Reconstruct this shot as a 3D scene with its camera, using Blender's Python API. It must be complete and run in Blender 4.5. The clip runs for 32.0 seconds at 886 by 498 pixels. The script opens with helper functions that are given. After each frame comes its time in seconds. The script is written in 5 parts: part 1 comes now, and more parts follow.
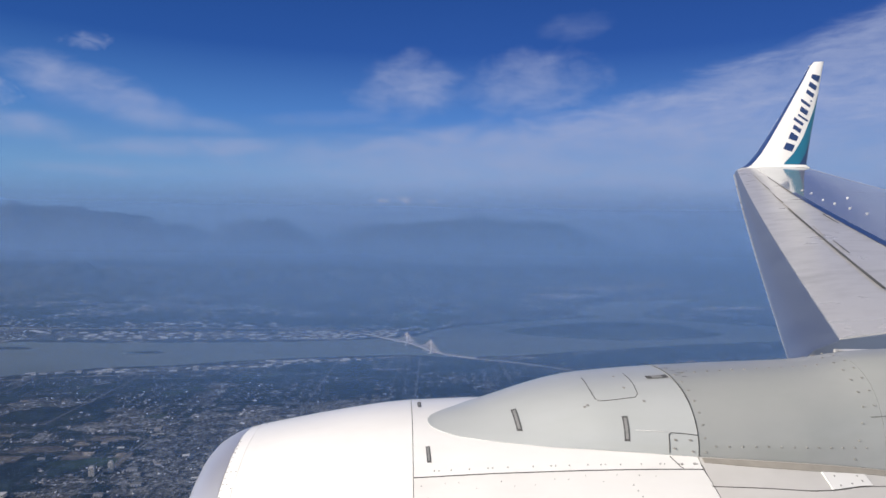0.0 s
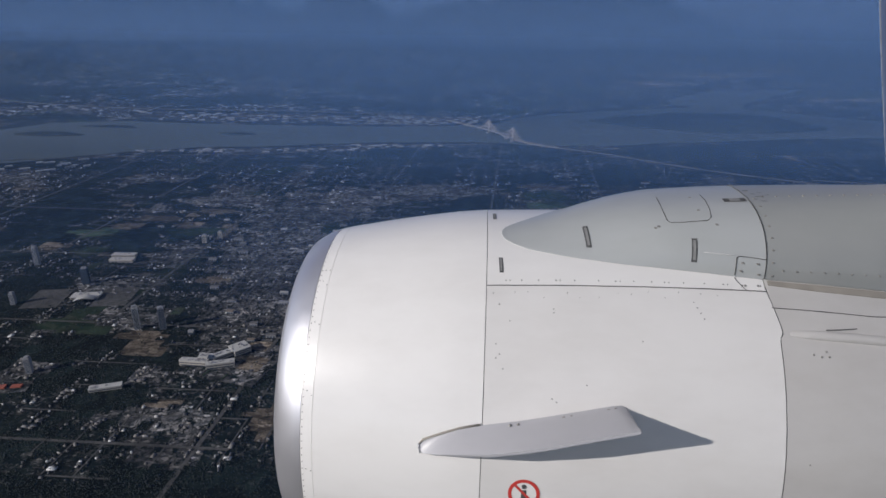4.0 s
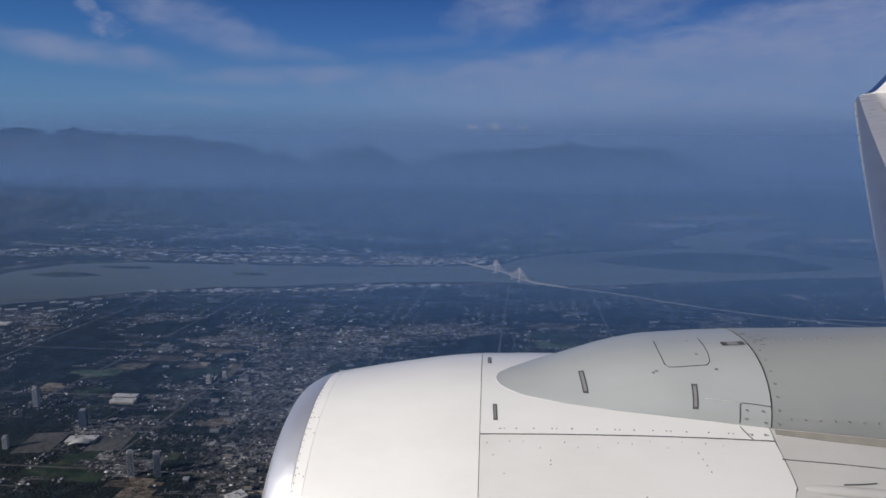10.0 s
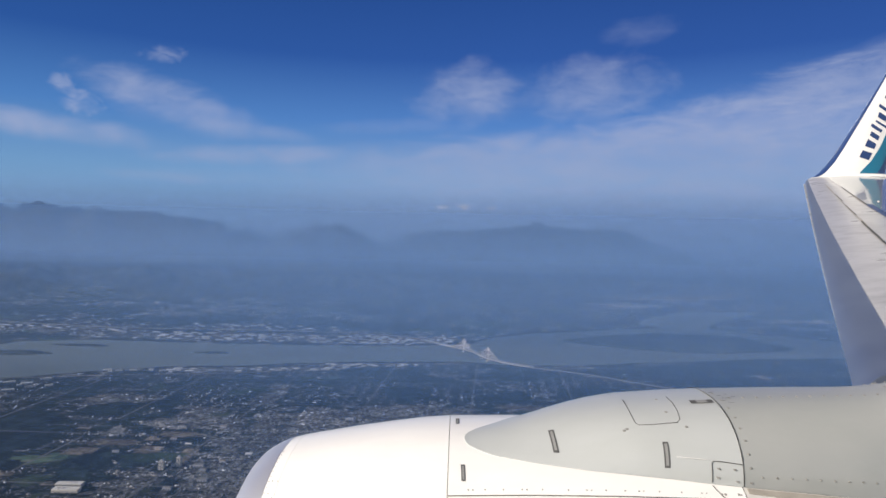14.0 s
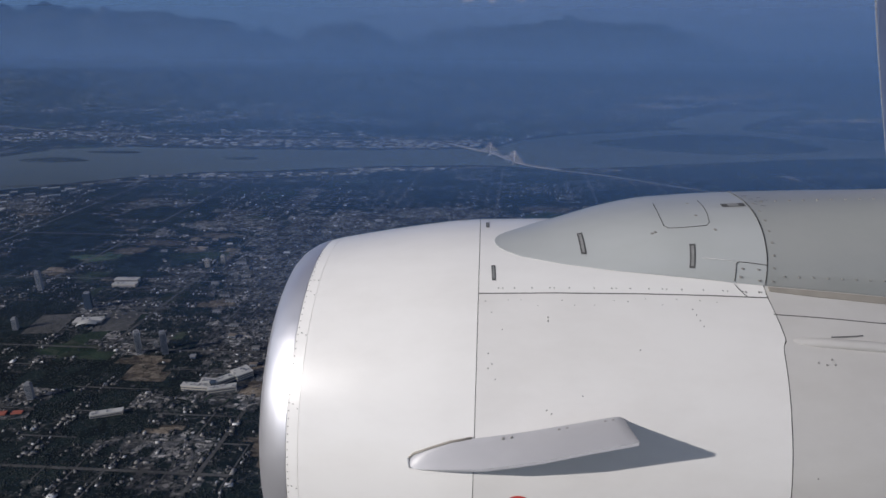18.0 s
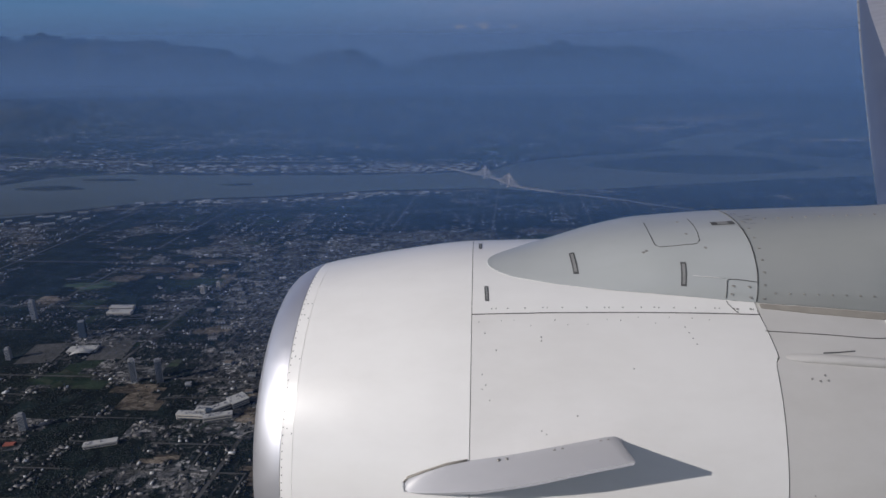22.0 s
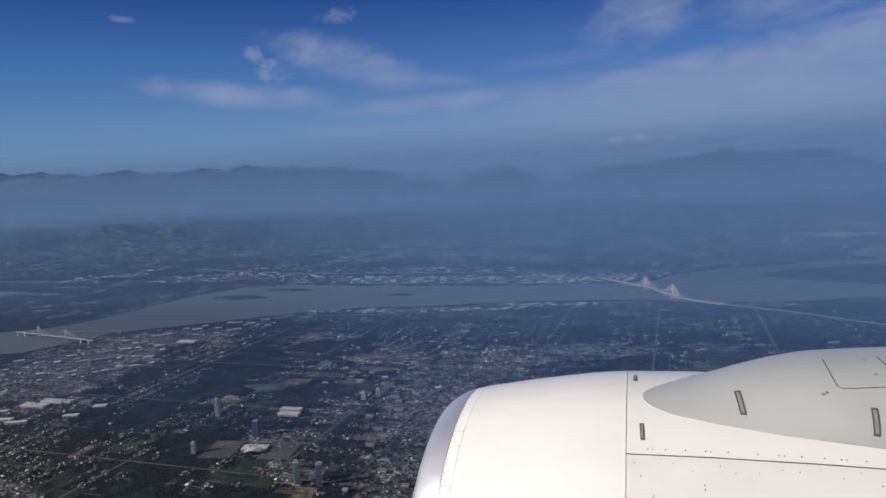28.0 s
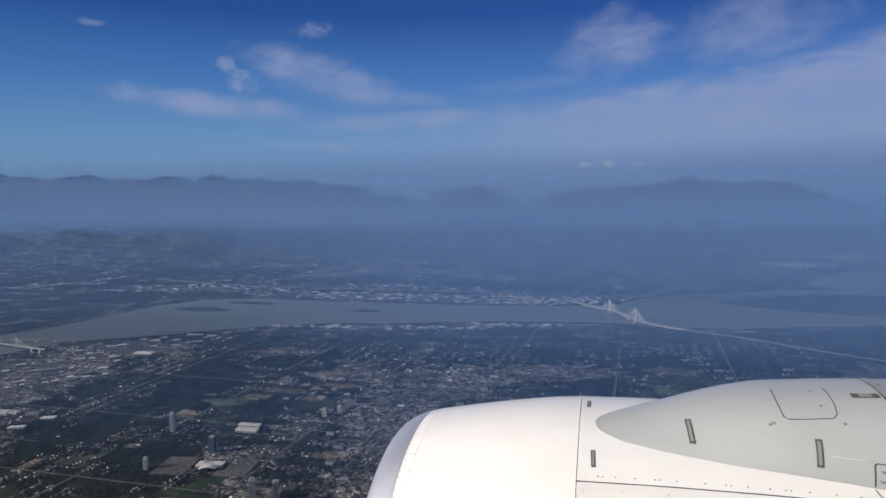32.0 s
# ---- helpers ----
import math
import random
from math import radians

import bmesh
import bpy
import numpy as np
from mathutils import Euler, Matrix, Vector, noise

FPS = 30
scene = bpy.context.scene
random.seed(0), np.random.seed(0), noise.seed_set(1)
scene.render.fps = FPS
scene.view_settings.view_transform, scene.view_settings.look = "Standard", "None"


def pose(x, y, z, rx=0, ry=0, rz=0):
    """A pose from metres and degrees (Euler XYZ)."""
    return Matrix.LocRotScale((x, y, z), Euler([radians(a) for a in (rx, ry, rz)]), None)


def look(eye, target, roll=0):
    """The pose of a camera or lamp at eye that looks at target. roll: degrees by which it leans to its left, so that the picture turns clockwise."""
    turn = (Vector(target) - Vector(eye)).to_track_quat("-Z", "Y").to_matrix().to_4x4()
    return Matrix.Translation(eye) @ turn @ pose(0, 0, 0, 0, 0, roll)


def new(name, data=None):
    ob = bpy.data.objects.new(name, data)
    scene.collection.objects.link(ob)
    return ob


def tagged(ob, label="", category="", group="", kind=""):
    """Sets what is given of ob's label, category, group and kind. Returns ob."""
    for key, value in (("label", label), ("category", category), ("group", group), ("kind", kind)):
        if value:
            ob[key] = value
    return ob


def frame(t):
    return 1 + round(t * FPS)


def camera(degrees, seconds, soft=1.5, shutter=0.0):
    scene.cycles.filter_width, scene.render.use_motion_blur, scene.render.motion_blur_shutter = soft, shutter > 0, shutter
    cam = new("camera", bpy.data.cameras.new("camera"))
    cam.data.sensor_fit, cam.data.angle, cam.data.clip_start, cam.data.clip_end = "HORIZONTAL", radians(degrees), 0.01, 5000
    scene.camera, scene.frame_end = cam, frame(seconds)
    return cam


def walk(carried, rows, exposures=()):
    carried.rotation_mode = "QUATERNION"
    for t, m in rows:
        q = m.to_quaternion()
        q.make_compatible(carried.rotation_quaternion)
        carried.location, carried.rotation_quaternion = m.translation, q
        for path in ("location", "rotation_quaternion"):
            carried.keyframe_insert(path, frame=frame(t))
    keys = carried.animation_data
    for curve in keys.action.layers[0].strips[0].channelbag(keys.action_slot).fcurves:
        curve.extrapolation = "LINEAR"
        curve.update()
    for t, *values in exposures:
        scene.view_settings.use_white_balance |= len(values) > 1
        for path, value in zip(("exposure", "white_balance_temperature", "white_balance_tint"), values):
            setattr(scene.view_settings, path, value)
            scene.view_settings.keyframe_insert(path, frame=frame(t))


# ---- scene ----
# The aircraft and the eye are in true metres; the land below is a relief model at one tenth of its size.
EYE = 145.0
cam = camera(70.89, 32.0, soft=1.6)
# seconds, eye (x, y, z from the mean eye), yaw, pitch, lean to the right
ROWS = [
    (0.0, -0.222, 0.018, -0.143, -3.95, -1.96, -1.01),
    (0.5, -0.218, 0.008, -0.121, -3.59, -2.36, -1.43),
    (1.0, -0.211, 0.017, -0.082, -2.89, -5.05, -0.17),
    (1.5, -0.204, 0.006, -0.035, 1.47, -9.45, 0.16),
    (2.0, -0.211, -0.025, 0.001, 3.19, -12.51, 0.11),
    (2.5, -0.221, -0.053, 0.019, 2.68, -14.55, 0.17),
    (3.0, -0.222, -0.060, 0.021, 2.95, -17.31, -1.40),
    (3.5, -0.222, -0.030, 0.011, 2.75, -21.57, -1.24),
    (5.5, -0.132, -0.053, 0.058, 6.61, -20.97, 0.52),
    (6.0, -0.135, -0.057, 0.061, 6.91, -21.05, 0.66),
    (6.5, -0.136, -0.055, 0.062, 6.59, -21.09, 0.59),
    (7.0, -0.138, -0.052, 0.059, 6.07, -20.88, 0.04),
    (7.5, -0.138, -0.050, 0.055, 6.23, -20.69, 0.24),
    (8.0, -0.142, -0.050, 0.055, 6.29, -20.52, 0.18),
    (8.5, -0.149, -0.046, 0.061, 6.44, -20.67, 0.32),
    (9.0, -0.149, -0.028, 0.064, 4.09, -19.19, -1.08),
    (9.5, -0.137, -0.007, 0.050, 3.31, -14.65, -1.25),
    (10.0, -0.132, -0.007, 0.034, 4.19, -8.73, -0.71),
    (10.5, -0.143, -0.020, 0.024, 5.40, -3.34, 0.69),
    (11.0, -0.155, -0.024, 0.015, 5.35, -4.64, 0.33),
    (11.5, -0.159, -0.018, 0.003, 2.44, -4.80, -2.57),
    (12.0, -0.154, 0.003, -0.022, 0.25, -2.18, -3.01),
    (12.5, -0.145, 0.023, -0.054, -0.04, -0.60, -2.47),
    (13.0, -0.135, 0.016, -0.077, 0.43, 0.39, -2.55),
    (13.5, -0.122, -0.009, -0.085, 0.87, -0.19, -1.97),
    (15.5, -0.164, 0.006, -0.083, 4.21, -5.92, -0.87),
    (16.0, -0.146, -0.014, -0.085, 5.22, -7.73, -0.78),
    (16.5, -0.139, -0.010, -0.091, 4.12, -13.67, -0.60),
    (17.0, -0.151, 0.013, -0.086, 3.87, -20.12, -1.07),
    (17.5, -0.159, 0.024, -0.078, 3.68, -19.54, -0.84),
    (18.0, -0.153, 0.024, -0.079, 3.52, -19.40, -0.54),
    (18.5, -0.147, 0.021, -0.083, 3.81, -18.21, -0.54),
    (19.0, -0.144, 0.015, -0.086, 4.20, -17.52, -0.11),
    (19.5, -0.145, 0.011, -0.084, 4.20, -17.40, 0.11),
    (20.0, -0.150, 0.011, -0.081, 3.70, -17.39, 0.23),
    (20.5, -0.153, 0.013, -0.079, 3.33, -17.47, 0.15),
    (21.0, -0.151, 0.013, -0.077, 2.98, -17.62, 0.13),
    (21.5, -0.142, 0.010, -0.079, 3.22, -17.33, 0.21),
    (22.0, -0.136, 0.008, -0.081, 3.15, -17.27, 0.14),
    (22.5, -0.137, 0.009, -0.080, 3.05, -17.61, 0.21),
    (23.0, -0.137, 0.010, -0.079, 2.86, -17.76, 0.19),
    (23.5, -0.134, 0.008, -0.076, 3.01, -17.75, 0.39),
    (24.0, -0.133, 0.011, -0.071, 2.99, -17.75, 0.26),
    (24.5, -0.135, 0.020, -0.063, 2.68, -17.67, 0.38),
    (26.5, -0.099, 0.036, 0.008, 8.84, -10.14, 1.54),
    (27.0, -0.097, -0.009, 0.025, 13.55, -6.31, 4.21),
    (27.5, -0.098, -0.035, 0.032, 15.08, -6.31, 2.86),
    (28.0, -0.098, -0.048, 0.029, 17.40, -6.77, 2.64),
    (28.5, -0.095, -0.050, 0.026, 17.96, -6.96, 2.94),
    (29.0, -0.092, -0.043, 0.028, 17.54, -7.05, 2.64),
    (29.5, -0.085, -0.035, 0.033, 17.16, -6.76, 2.56),
    (30.0, -0.077, -0.030, 0.035, 16.53, -6.71, 1.97),
    (30.5, -0.074, -0.024, 0.033, 15.00, -5.17, 1.51),
    (31.0, -0.073, -0.018, 0.028, 14.39, -4.83, 0.39),
    (31.5, -0.069, -0.012, 0.028, 14.04, -5.05, -0.08),
    (32.0, -0.057, -0.008, 0.035, 14.39, -5.19, 0.42),
]
EXPOSURES = [
    (0.0, 0.74, 6500, 12), (1.0, 0.64, 6480, 12), (2.0, 0.20, 6400, 14), (3.0, -0.06, 6300, 15), (3.5, -0.06, 6090, 13), (8.5, -0.06, 6090, 13), (9.5, 0.05, 6250, 12), (10.5, 0.28, 6350, 11), (11.0, 0.46, 6550, 11),
    (12.0, 0.58, 6600, 11), (13.0, 0.84, 6800, 11), (13.5, 0.84, 6800, 11), (15.5, 0.40, 6450, 12), (16.0, 0.26, 6400, 13), (16.5, 0.08, 6300, 14), (17.0, -0.05, 6090, 13), (20.0, -0.08, 6090, 13), (24.5, -0.20, 6090, 13),
    (26.5, 0.20, 6350, 13), (27.5, 0.36, 6550, 12), (29.0, 0.48, 6550, 12), (32.0, 0.54, 6550, 12),
]
LEVEL = pose(0, 0, EYE, 0, 0.35, 0)  # the aircraft's trim against the horizon
walk(cam, [(t, LEVEL @ pose(x, y, z, 0, 0, yaw) @ pose(0, 0, 0, 90 + pitch) @ pose(0, 0, 0, 0, 0, -lean))
           for t, x, y, z, yaw, pitch, lean in ROWS], EXPOSURES)

# ---- world, sun ----
TO_SUN = Vector((-0.81, -0.475, 0.43)).normalized()
world = bpy.data.worlds.new("sky")
scene.world = world
world.use_nodes = True
wn = world.node_tree.nodes
sky = wn.new("ShaderNodeTexSky")
sky.sky_type = "NISHITA"
sky.sun_disc = False
sky.sun_elevation = math.asin(TO_SUN.z)
sky.sun_rotation = math.atan2(TO_SUN.x, TO_SUN.y)
sky.altitude = 2500
sky.air_density, sky.dust_density, sky.ozone_density = 1.0, 0.1, 4.0
tone = wn.new("ShaderNodeHueSaturation")
tone.inputs["Hue"].default_value, tone.inputs["Saturation"].default_value = 0.503, 0.45
world.node_tree.links.new(sky.outputs[0], tone.inputs["Color"])
world.node_tree.links.new(tone.outputs[0], wn["Background"].inputs[0])
wn["Background"].inputs[1].default_value = 0.085
sun = new("sun", bpy.data.lights.new("sun", "SUN"))
sun.data.energy, sun.data.angle, sun.data.color = 3.7, radians(0.53), (1.0, 0.93, 0.83)
sun.matrix_world = look((0, 0, 400), Vector((0, 0, 400)) - TO_SUN)


# ---- materials ----
class Nodes:
    """A node material under construction."""

    def __init__(self, name, rough=0.5, metal=0.0):
        self.mat = bpy.data.materials.new(name)
        self.mat.use_nodes = True
        self.tree = self.mat.node_tree
        self.bsdf = self.tree.nodes["Principled BSDF"]
        self.out = self.tree.nodes["Material Output"]
        self.bsdf.inputs["Roughness"].default_value = rough
        self.bsdf.inputs["Metallic"].default_value = metal

    def add(self, kind, **values):
        n = self.tree.nodes.new(kind)
        for k, v in values.items():
            n.inputs[k.replace("_", " ")].default_value = v
        return n

    def link(self, a, b):
        self.tree.links.new(a, b)

    def coord(self, scale=(1, 1, 1), what="Object"):
        c, m = self.tree.nodes.new("ShaderNodeTexCoord"), self.tree.nodes.new("ShaderNodeMapping")
        m.inputs["Scale"].default_value = scale
        self.link(c.outputs[what], m.inputs[0])
        return m.outputs[0]

    def noise(self, vec, scale, detail=4.0, rough=0.55, distortion=0.0):
        n = self.add("ShaderNodeTexNoise", Scale=scale, Detail=detail, Roughness=rough, Distortion=distortion)
        self.link(vec, n.inputs["Vector"])
        return n.outputs["Fac"]

    def ramp(self, fac, *stops):
        r = self.tree.nodes.new("ShaderNodeValToRGB")
        e = r.color_ramp.elements
        while len(e) < len(stops):
            e.new(0.5)
        for el, (p, c) in zip(e, stops):
            el.position = p
            el.color = (*c, 1) if not isinstance(c, (int, float)) else (c, c, c, 1)
        self.link(fac, r.inputs[0])
        return r.outputs[0]

    def mix(self, fac, a, b, blend="MIX"):
        m = self.tree.nodes.new("ShaderNodeMix")
        m.data_type, m.blend_type = "RGBA", blend
        for s, v in ((0, fac), (6, a), (7, b)):
            if isinstance(v, (int, float)):
                m.inputs[s].default_value = v if s == 0 else (v, v, v, 1)
            elif isinstance(v, tuple):
                m.inputs[s].default_value = (*v, 1)
            else:
                self.link(v, m.inputs[s])
        return m.outputs[2]

    def math(self, op, a, b=0.0, c=0.0):
        m = self.tree.nodes.new("ShaderNodeMath")
        m.operation = op
        for s, v in zip(m.inputs, (a, b, c)):
            if isinstance(v, (int, float)):
                s.default_value = v
            else:
                self.link(v, s)
        return m.outputs[0]

    def colour(self, c):
        if isinstance(c, tuple):
            self.bsdf.inputs["Base Color"].default_value = (*c, 1)
        else:
            self.link(c, self.bsdf.inputs["Base Color"])

    def rough(self, fac, lo, hi):
        r = self.tree.nodes.new("ShaderNodeMapRange")
        r.inputs["To Min"].default_value, r.inputs["To Max"].default_value = lo, hi
        self.link(fac, r.inputs[0])
        self.link(r.outputs[0], self.bsdf.inputs["Roughness"])

    def bump(self, fac, strength, distance):
        b = self.add("ShaderNodeBump", Strength=strength, Distance=distance)
        self.link(fac, b.inputs["Height"])
        self.link(b.outputs[0], self.bsdf.inputs["Normal"])


def paint(name, base, grime, rough=0.32, streak=0.35, lo=0.18, hi=0.52):
    """Weathered aircraft paint: clear gloss, streaks of dirt along the airflow, faint waviness."""
    n = Nodes(name, rough)
    a = n.noise(n.coord((0.7, 1.6, 1.6)), 1.5, 5, 0.55)
    fine = n.noise(n.coord((1.0, 2.2, 2.2)), 3.2, 6, 0.62)
    dirt = n.ramp(n.math("MULTIPLY", a, fine), (lo, 0.0), (hi, 1.0))
    n.colour(n.mix(n.math("MULTIPLY", dirt, streak), base, grime))
    n.rough(a, rough - 0.07, rough + 0.1)
    n.bump(n.noise(n.coord(), 1.2, 2), 0.05, 0.02)
    n.bsdf.inputs["Coat Weight"].default_value = 0.5
    n.bsdf.inputs["Coat Roughness"].default_value = 0.26
    return n.mat


def plain(name, colour, rough=0.5, metal=0.0, grain=0.25, scale=30.0):
    n = Nodes(name, rough, metal)
    f = n.noise(n.coord(), scale, 4)
    dark = tuple(c * (1 - grain) for c in colour)
    n.colour(n.mix(f, dark, colour))
    n.rough(f, max(0.02, rough - 0.08), rough + 0.08)
    return n.mat


WHITE = paint("white_paint", (0.80, 0.782, 0.755), (0.52, 0.49, 0.45), 0.30, 0.24)
# Darker copy of WHITE: the nacelle's dimming aft is put into the colour.
AFT_SHADE = paint("white_shaded_aft", (0.56, 0.54, 0.515), (0.40, 0.375, 0.34), 0.36, 0.45)
# WHITE again, a little darker: weaker light on the fan cowl painted in.
COWL_SHADE = paint("white_shaded_cowl", (0.735, 0.715, 0.69), (0.50, 0.47, 0.43), 0.32, 0.30)
GREY = paint("grey_paint", (0.40, 0.414, 0.412), (0.30, 0.315, 0.295), 0.34, 0.35)
# GREY darkened for the strut: its fall-off of light sits in the colour.
STRUT_SHADE = paint("grey_shaded_strut", (0.305, 0.312, 0.303), (0.22, 0.245, 0.225), 0.38, 0.5)
WING = paint("wing_grey_paint", (0.47, 0.46, 0.45), (0.20, 0.19, 0.185), 0.28, 0.60, 0.22, 0.50)
CHROME = plain("polished_aluminium", (0.72, 0.71, 0.74), 0.36, 0.75, 0.06, 6.0)
BOX = plain("glossy_wing_box", (0.42, 0.44, 0.47), 0.09, 0.55, 0.12, 2.0)
LEAD = plain("polished_leading_edge", (0.33, 0.385, 0.49), 0.52, 0.92, 0.15, 3.0)
SLAT = plain("bare_slat_metal", (0.38, 0.395, 0.42), 0.38, 0.7, 0.2, 4.0)
SEAM = plain("dark_gap", (0.05, 0.045, 0.04), 0.8)
VENT = plain("worn_grey_vent", (0.30, 0.30, 0.295), 0.6, 0, 0.5, 40)
SLOT = plain("soot_slot", (0.11, 0.11, 0.11), 0.7, 0, 0.7, 60)
STRIP = plain("weathered_sealant", (0.37, 0.34, 0.295), 0.7, 0, 0.4, 14)
NAVY = plain("navy_paint", (0.02, 0.05, 0.16), 0.35)
TEAL = plain("teal_paint", (0.008, 0.165, 0.28), 0.35)
RED = plain("red_paint", (0.62, 0.06, 0.05), 0.45)
STRAKE = plain("strake_paint", (0.46, 0.455, 0.475), 0.40, 0, 0.12, 7)
RIVET = plain("rivet_head", (0.33, 0.32, 0.30), 0.55, 0.3)


# ---- mesh helpers ----
def mesh_of(name, verts, faces, mat=None, smooth=False):
    me = bpy.data.meshes.new(name)
    me.from_pydata([tuple(v) for v in verts], [], faces)
    for m in (mat if isinstance(mat, (list, tuple)) else [mat]):
        if m:
            me.materials.append(m)
    if smooth:
        me.polygons.foreach_set("use_smooth", [True] * len(me.polygons))
    me.update()
    return me


def part(name, me, parent=None, label=""):
    ob = new(name, me)
    if parent:
        ob.parent = parent
    return tagged(ob, label) if label else ob


def thing(name, at, label, category, group="", kind=""):
    ob = new(name)
    ob.location = at
    ob.empty_display_size = 0.3
    return tagged(ob, label, category, group, kind)


def grid(rows, closed=False):
    """Faces of a sheet whose rows hold equally many points."""
    n, m = len(rows), len(rows[0])
    verts = [p for r in rows for p in r]
    faces = [(i * m + j, i * m + (j + 1) % m, (i + 1) * m + (j + 1) % m, (i + 1) * m + j)
             for i in range(n - 1) for j in range(m if closed else m - 1)]
    return verts, faces


def sheet(name, rows, mat, thick=0.0, smooth=True, closed=False):
    """A sheet with a thickness, its edges closed."""
    verts, faces = grid(rows, closed)
    me = mesh_of(name, verts, faces, mat, smooth)
    if thick:
        bm = bmesh.new()
        bm.from_mesh(me)
        bmesh.ops.recalc_face_normals(bm, faces=bm.faces)
        bmesh.ops.solidify(bm, geom=bm.faces, thickness=thick)
        for e in bm.edges:
            if e.is_manifold and e.calc_face_angle(0) > 0.6:
                e.smooth = False
        bm.to_mesh(me)
        bm.free()
    return me


def box(x0, x1, y0, y1, z0, z1):
    v = [(x, y, z) for z in (z0, z1) for x, y in ((x0, y0), (x1, y0), (x1, y1), (x0, y1))]
    f = [(3, 2, 1, 0), (4, 5, 6, 7), (0, 1, 5, 4), (1, 2, 6, 5), (2, 3, 7, 6), (3, 0, 4, 7)]
    return v, f


def joined(pieces):
    verts, faces = [], []
    for v, f in pieces:
        o = len(verts)
        verts += v
        faces += [tuple(i + o for i in g) for g in f]
    return verts, faces


def tube(points, radii, sides=8):
    """A round bar along points."""
    rows = []
    pts = [Vector(p) for p in points]
    for i, p in enumerate(pts):
        d = (pts[min(i + 1, len(pts) - 1)] - pts[max(i - 1, 0)]).normalized()
        a = d.orthogonal().normalized()
        b = d.cross(a)
        r = radii[i] if isinstance(radii, (list, tuple)) else radii
        rows.append([tuple(p + r * (math.cos(2 * math.pi * k / sides) * a + math.sin(2 * math.pi * k / sides) * b)) for k in range(sides)])
    v, f = grid(rows, True)
    n = len(rows)
    f += [tuple(range(sides))[::-1], tuple((n - 1) * sides + k for k in range(sides))]
    return v, f


def lerp_table(table, x):
    xs, ys = zip(*table)
    return float(np.interp(x, xs, ys))
# ---- jet engine: coordinates from a point on its axis, x aft, y outboard ----
engine = thing("jet_engine", (0, 0, 0), "white jet engine nacelle with bright metal lip under the wing", "jet engine")
engine.matrix_world = LEVEL @ pose(0, 3.2, -2.12)
PROFILE = [(-1.125, 0.80), (-1.118, 0.825), (-1.10, 0.862), (-1.07, 0.882), (-1.02, 0.903), (-0.94, 0.924), (-0.88, 0.936), (-0.68, 0.975),
           (-0.48, 1.009), (-0.30, 1.036), (-0.15, 1.050), (0.2, 1.063), (0.6, 1.066), (0.9, 1.061), (1.15, 1.051), (1.4, 1.030), (1.7, 0.992), (2.2, 0.905), (3.0, 0.75)]


def radius(x):
    return lerp_table(PROFILE, x)


def on(x, clock, lift=0.0):
    """A point of the nacelle: 90 degrees is its top, 180 its inboard side."""
    r, a = radius(x) + lift, radians(clock)
    return (x, r * math.cos(a), r * math.sin(a))


def skin(name, x0, x1, c0, c1, mat, parent=engine, label="", lift=0.0, thick=0.012, nx=12, nc=None, bend0=None, bend1=None, start=None, end=None):
    """A panel of the nacelle's skin between two stations and two clock angles."""
    nc = nc or max(6, int(abs(c1 - c0) / 4))
    rows = []
    for i in range(nx + 1):
        u = i / nx
        x = x0 + (x1 - x0) * u
        a = bend0(x) if bend0 else c0
        b = bend1(x) if bend1 else c1
        row = []
        for j in range(nc + 1):
            c = a + (b - a) * j / nc
            p, q = (start(c) if start else x0), (end(c) if end else x1)
            row.append(on(p + (q - p) * u, c, lift))
        rows.append(row)
    return part(name, sheet(name, rows, mat, thick), parent, label)


def rear_joint(c):
    """The station at which the fan cowl ends: slanted above, with a small step, then straight."""
    c = c if c > 90 else 180 - c
    return lerp_table([(116, 1.142), (120, 1.150), (126, 1.166), (130, 1.176), (131.2, 1.178), (132.4, 1.160), (134, 1.158), (150, 1.152), (180, 1.150), (270, 1.150)], c)


GAP = 0.0032
# polished lip, rolled inwards
lip_rows = []
for x, r in [(-1.000, 0.9085), (-1.03, 0.900), (-1.065, 0.885), (-1.10, 0.864), (-1.13, 0.843), (-1.15, 0.820), (-1.161, 0.798), (-1.165, 0.775), (-1.155, 0.752),
             (-1.11, 0.733), (-1.06, 0.72), (-0.98, 0.705), (-0.85, 0.70), (-0.60, 0.72)]:
    lip_rows.append([(x, r * math.cos(2 * math.pi * k / 128), r * math.sin(2 * math.pi * k / 128)) for k in range(128)])
part("inlet_lip", sheet("inlet_lip", lip_rows, CHROME, closed=True), engine, "polished bare metal inlet lip")
# fan disc and spinner inside the inlet
fan_rows = [[(-0.60 + 0.02 * k, r * math.cos(a), r * math.sin(a)) for a in np.linspace(0, 2 * math.pi, 48, endpoint=False)] for k, r in enumerate((0.72, 0.5, 0.25))]
fan = part("fan", sheet("fan", fan_rows, SLOT, closed=True), engine)
for k in range(24):
    a = 2 * math.pi * k / 24
    rows = []
    for r in (0.2, 0.36, 0.54, 0.7):
        w, tw = 0.05 + 0.05 * r, 0.9 - 0.7 * r
        p = [(-0.63 - s * w * math.sin(tw) * 0.6, r * math.cos(a + s * w / r * 0.8), r * math.sin(a + s * w / r * 0.8)) for s in (-1, 0, 1)]
        rows.append(p)
    part("fan_blade", sheet("fan_blade", rows, SLAT, 0.006), fan)
spin = [[(-0.95 + 0.33 * u, 0.22 * math.sqrt(u) * math.cos(a), 0.22 * math.sqrt(u) * math.sin(a)) for a in np.linspace(0, 2 * math.pi, 24, endpoint=False)] for u in (0.001, 0.1, 0.3, 0.6, 1.0)]
part("spinner", sheet("spinner", spin, GREY, closed=True), engine)
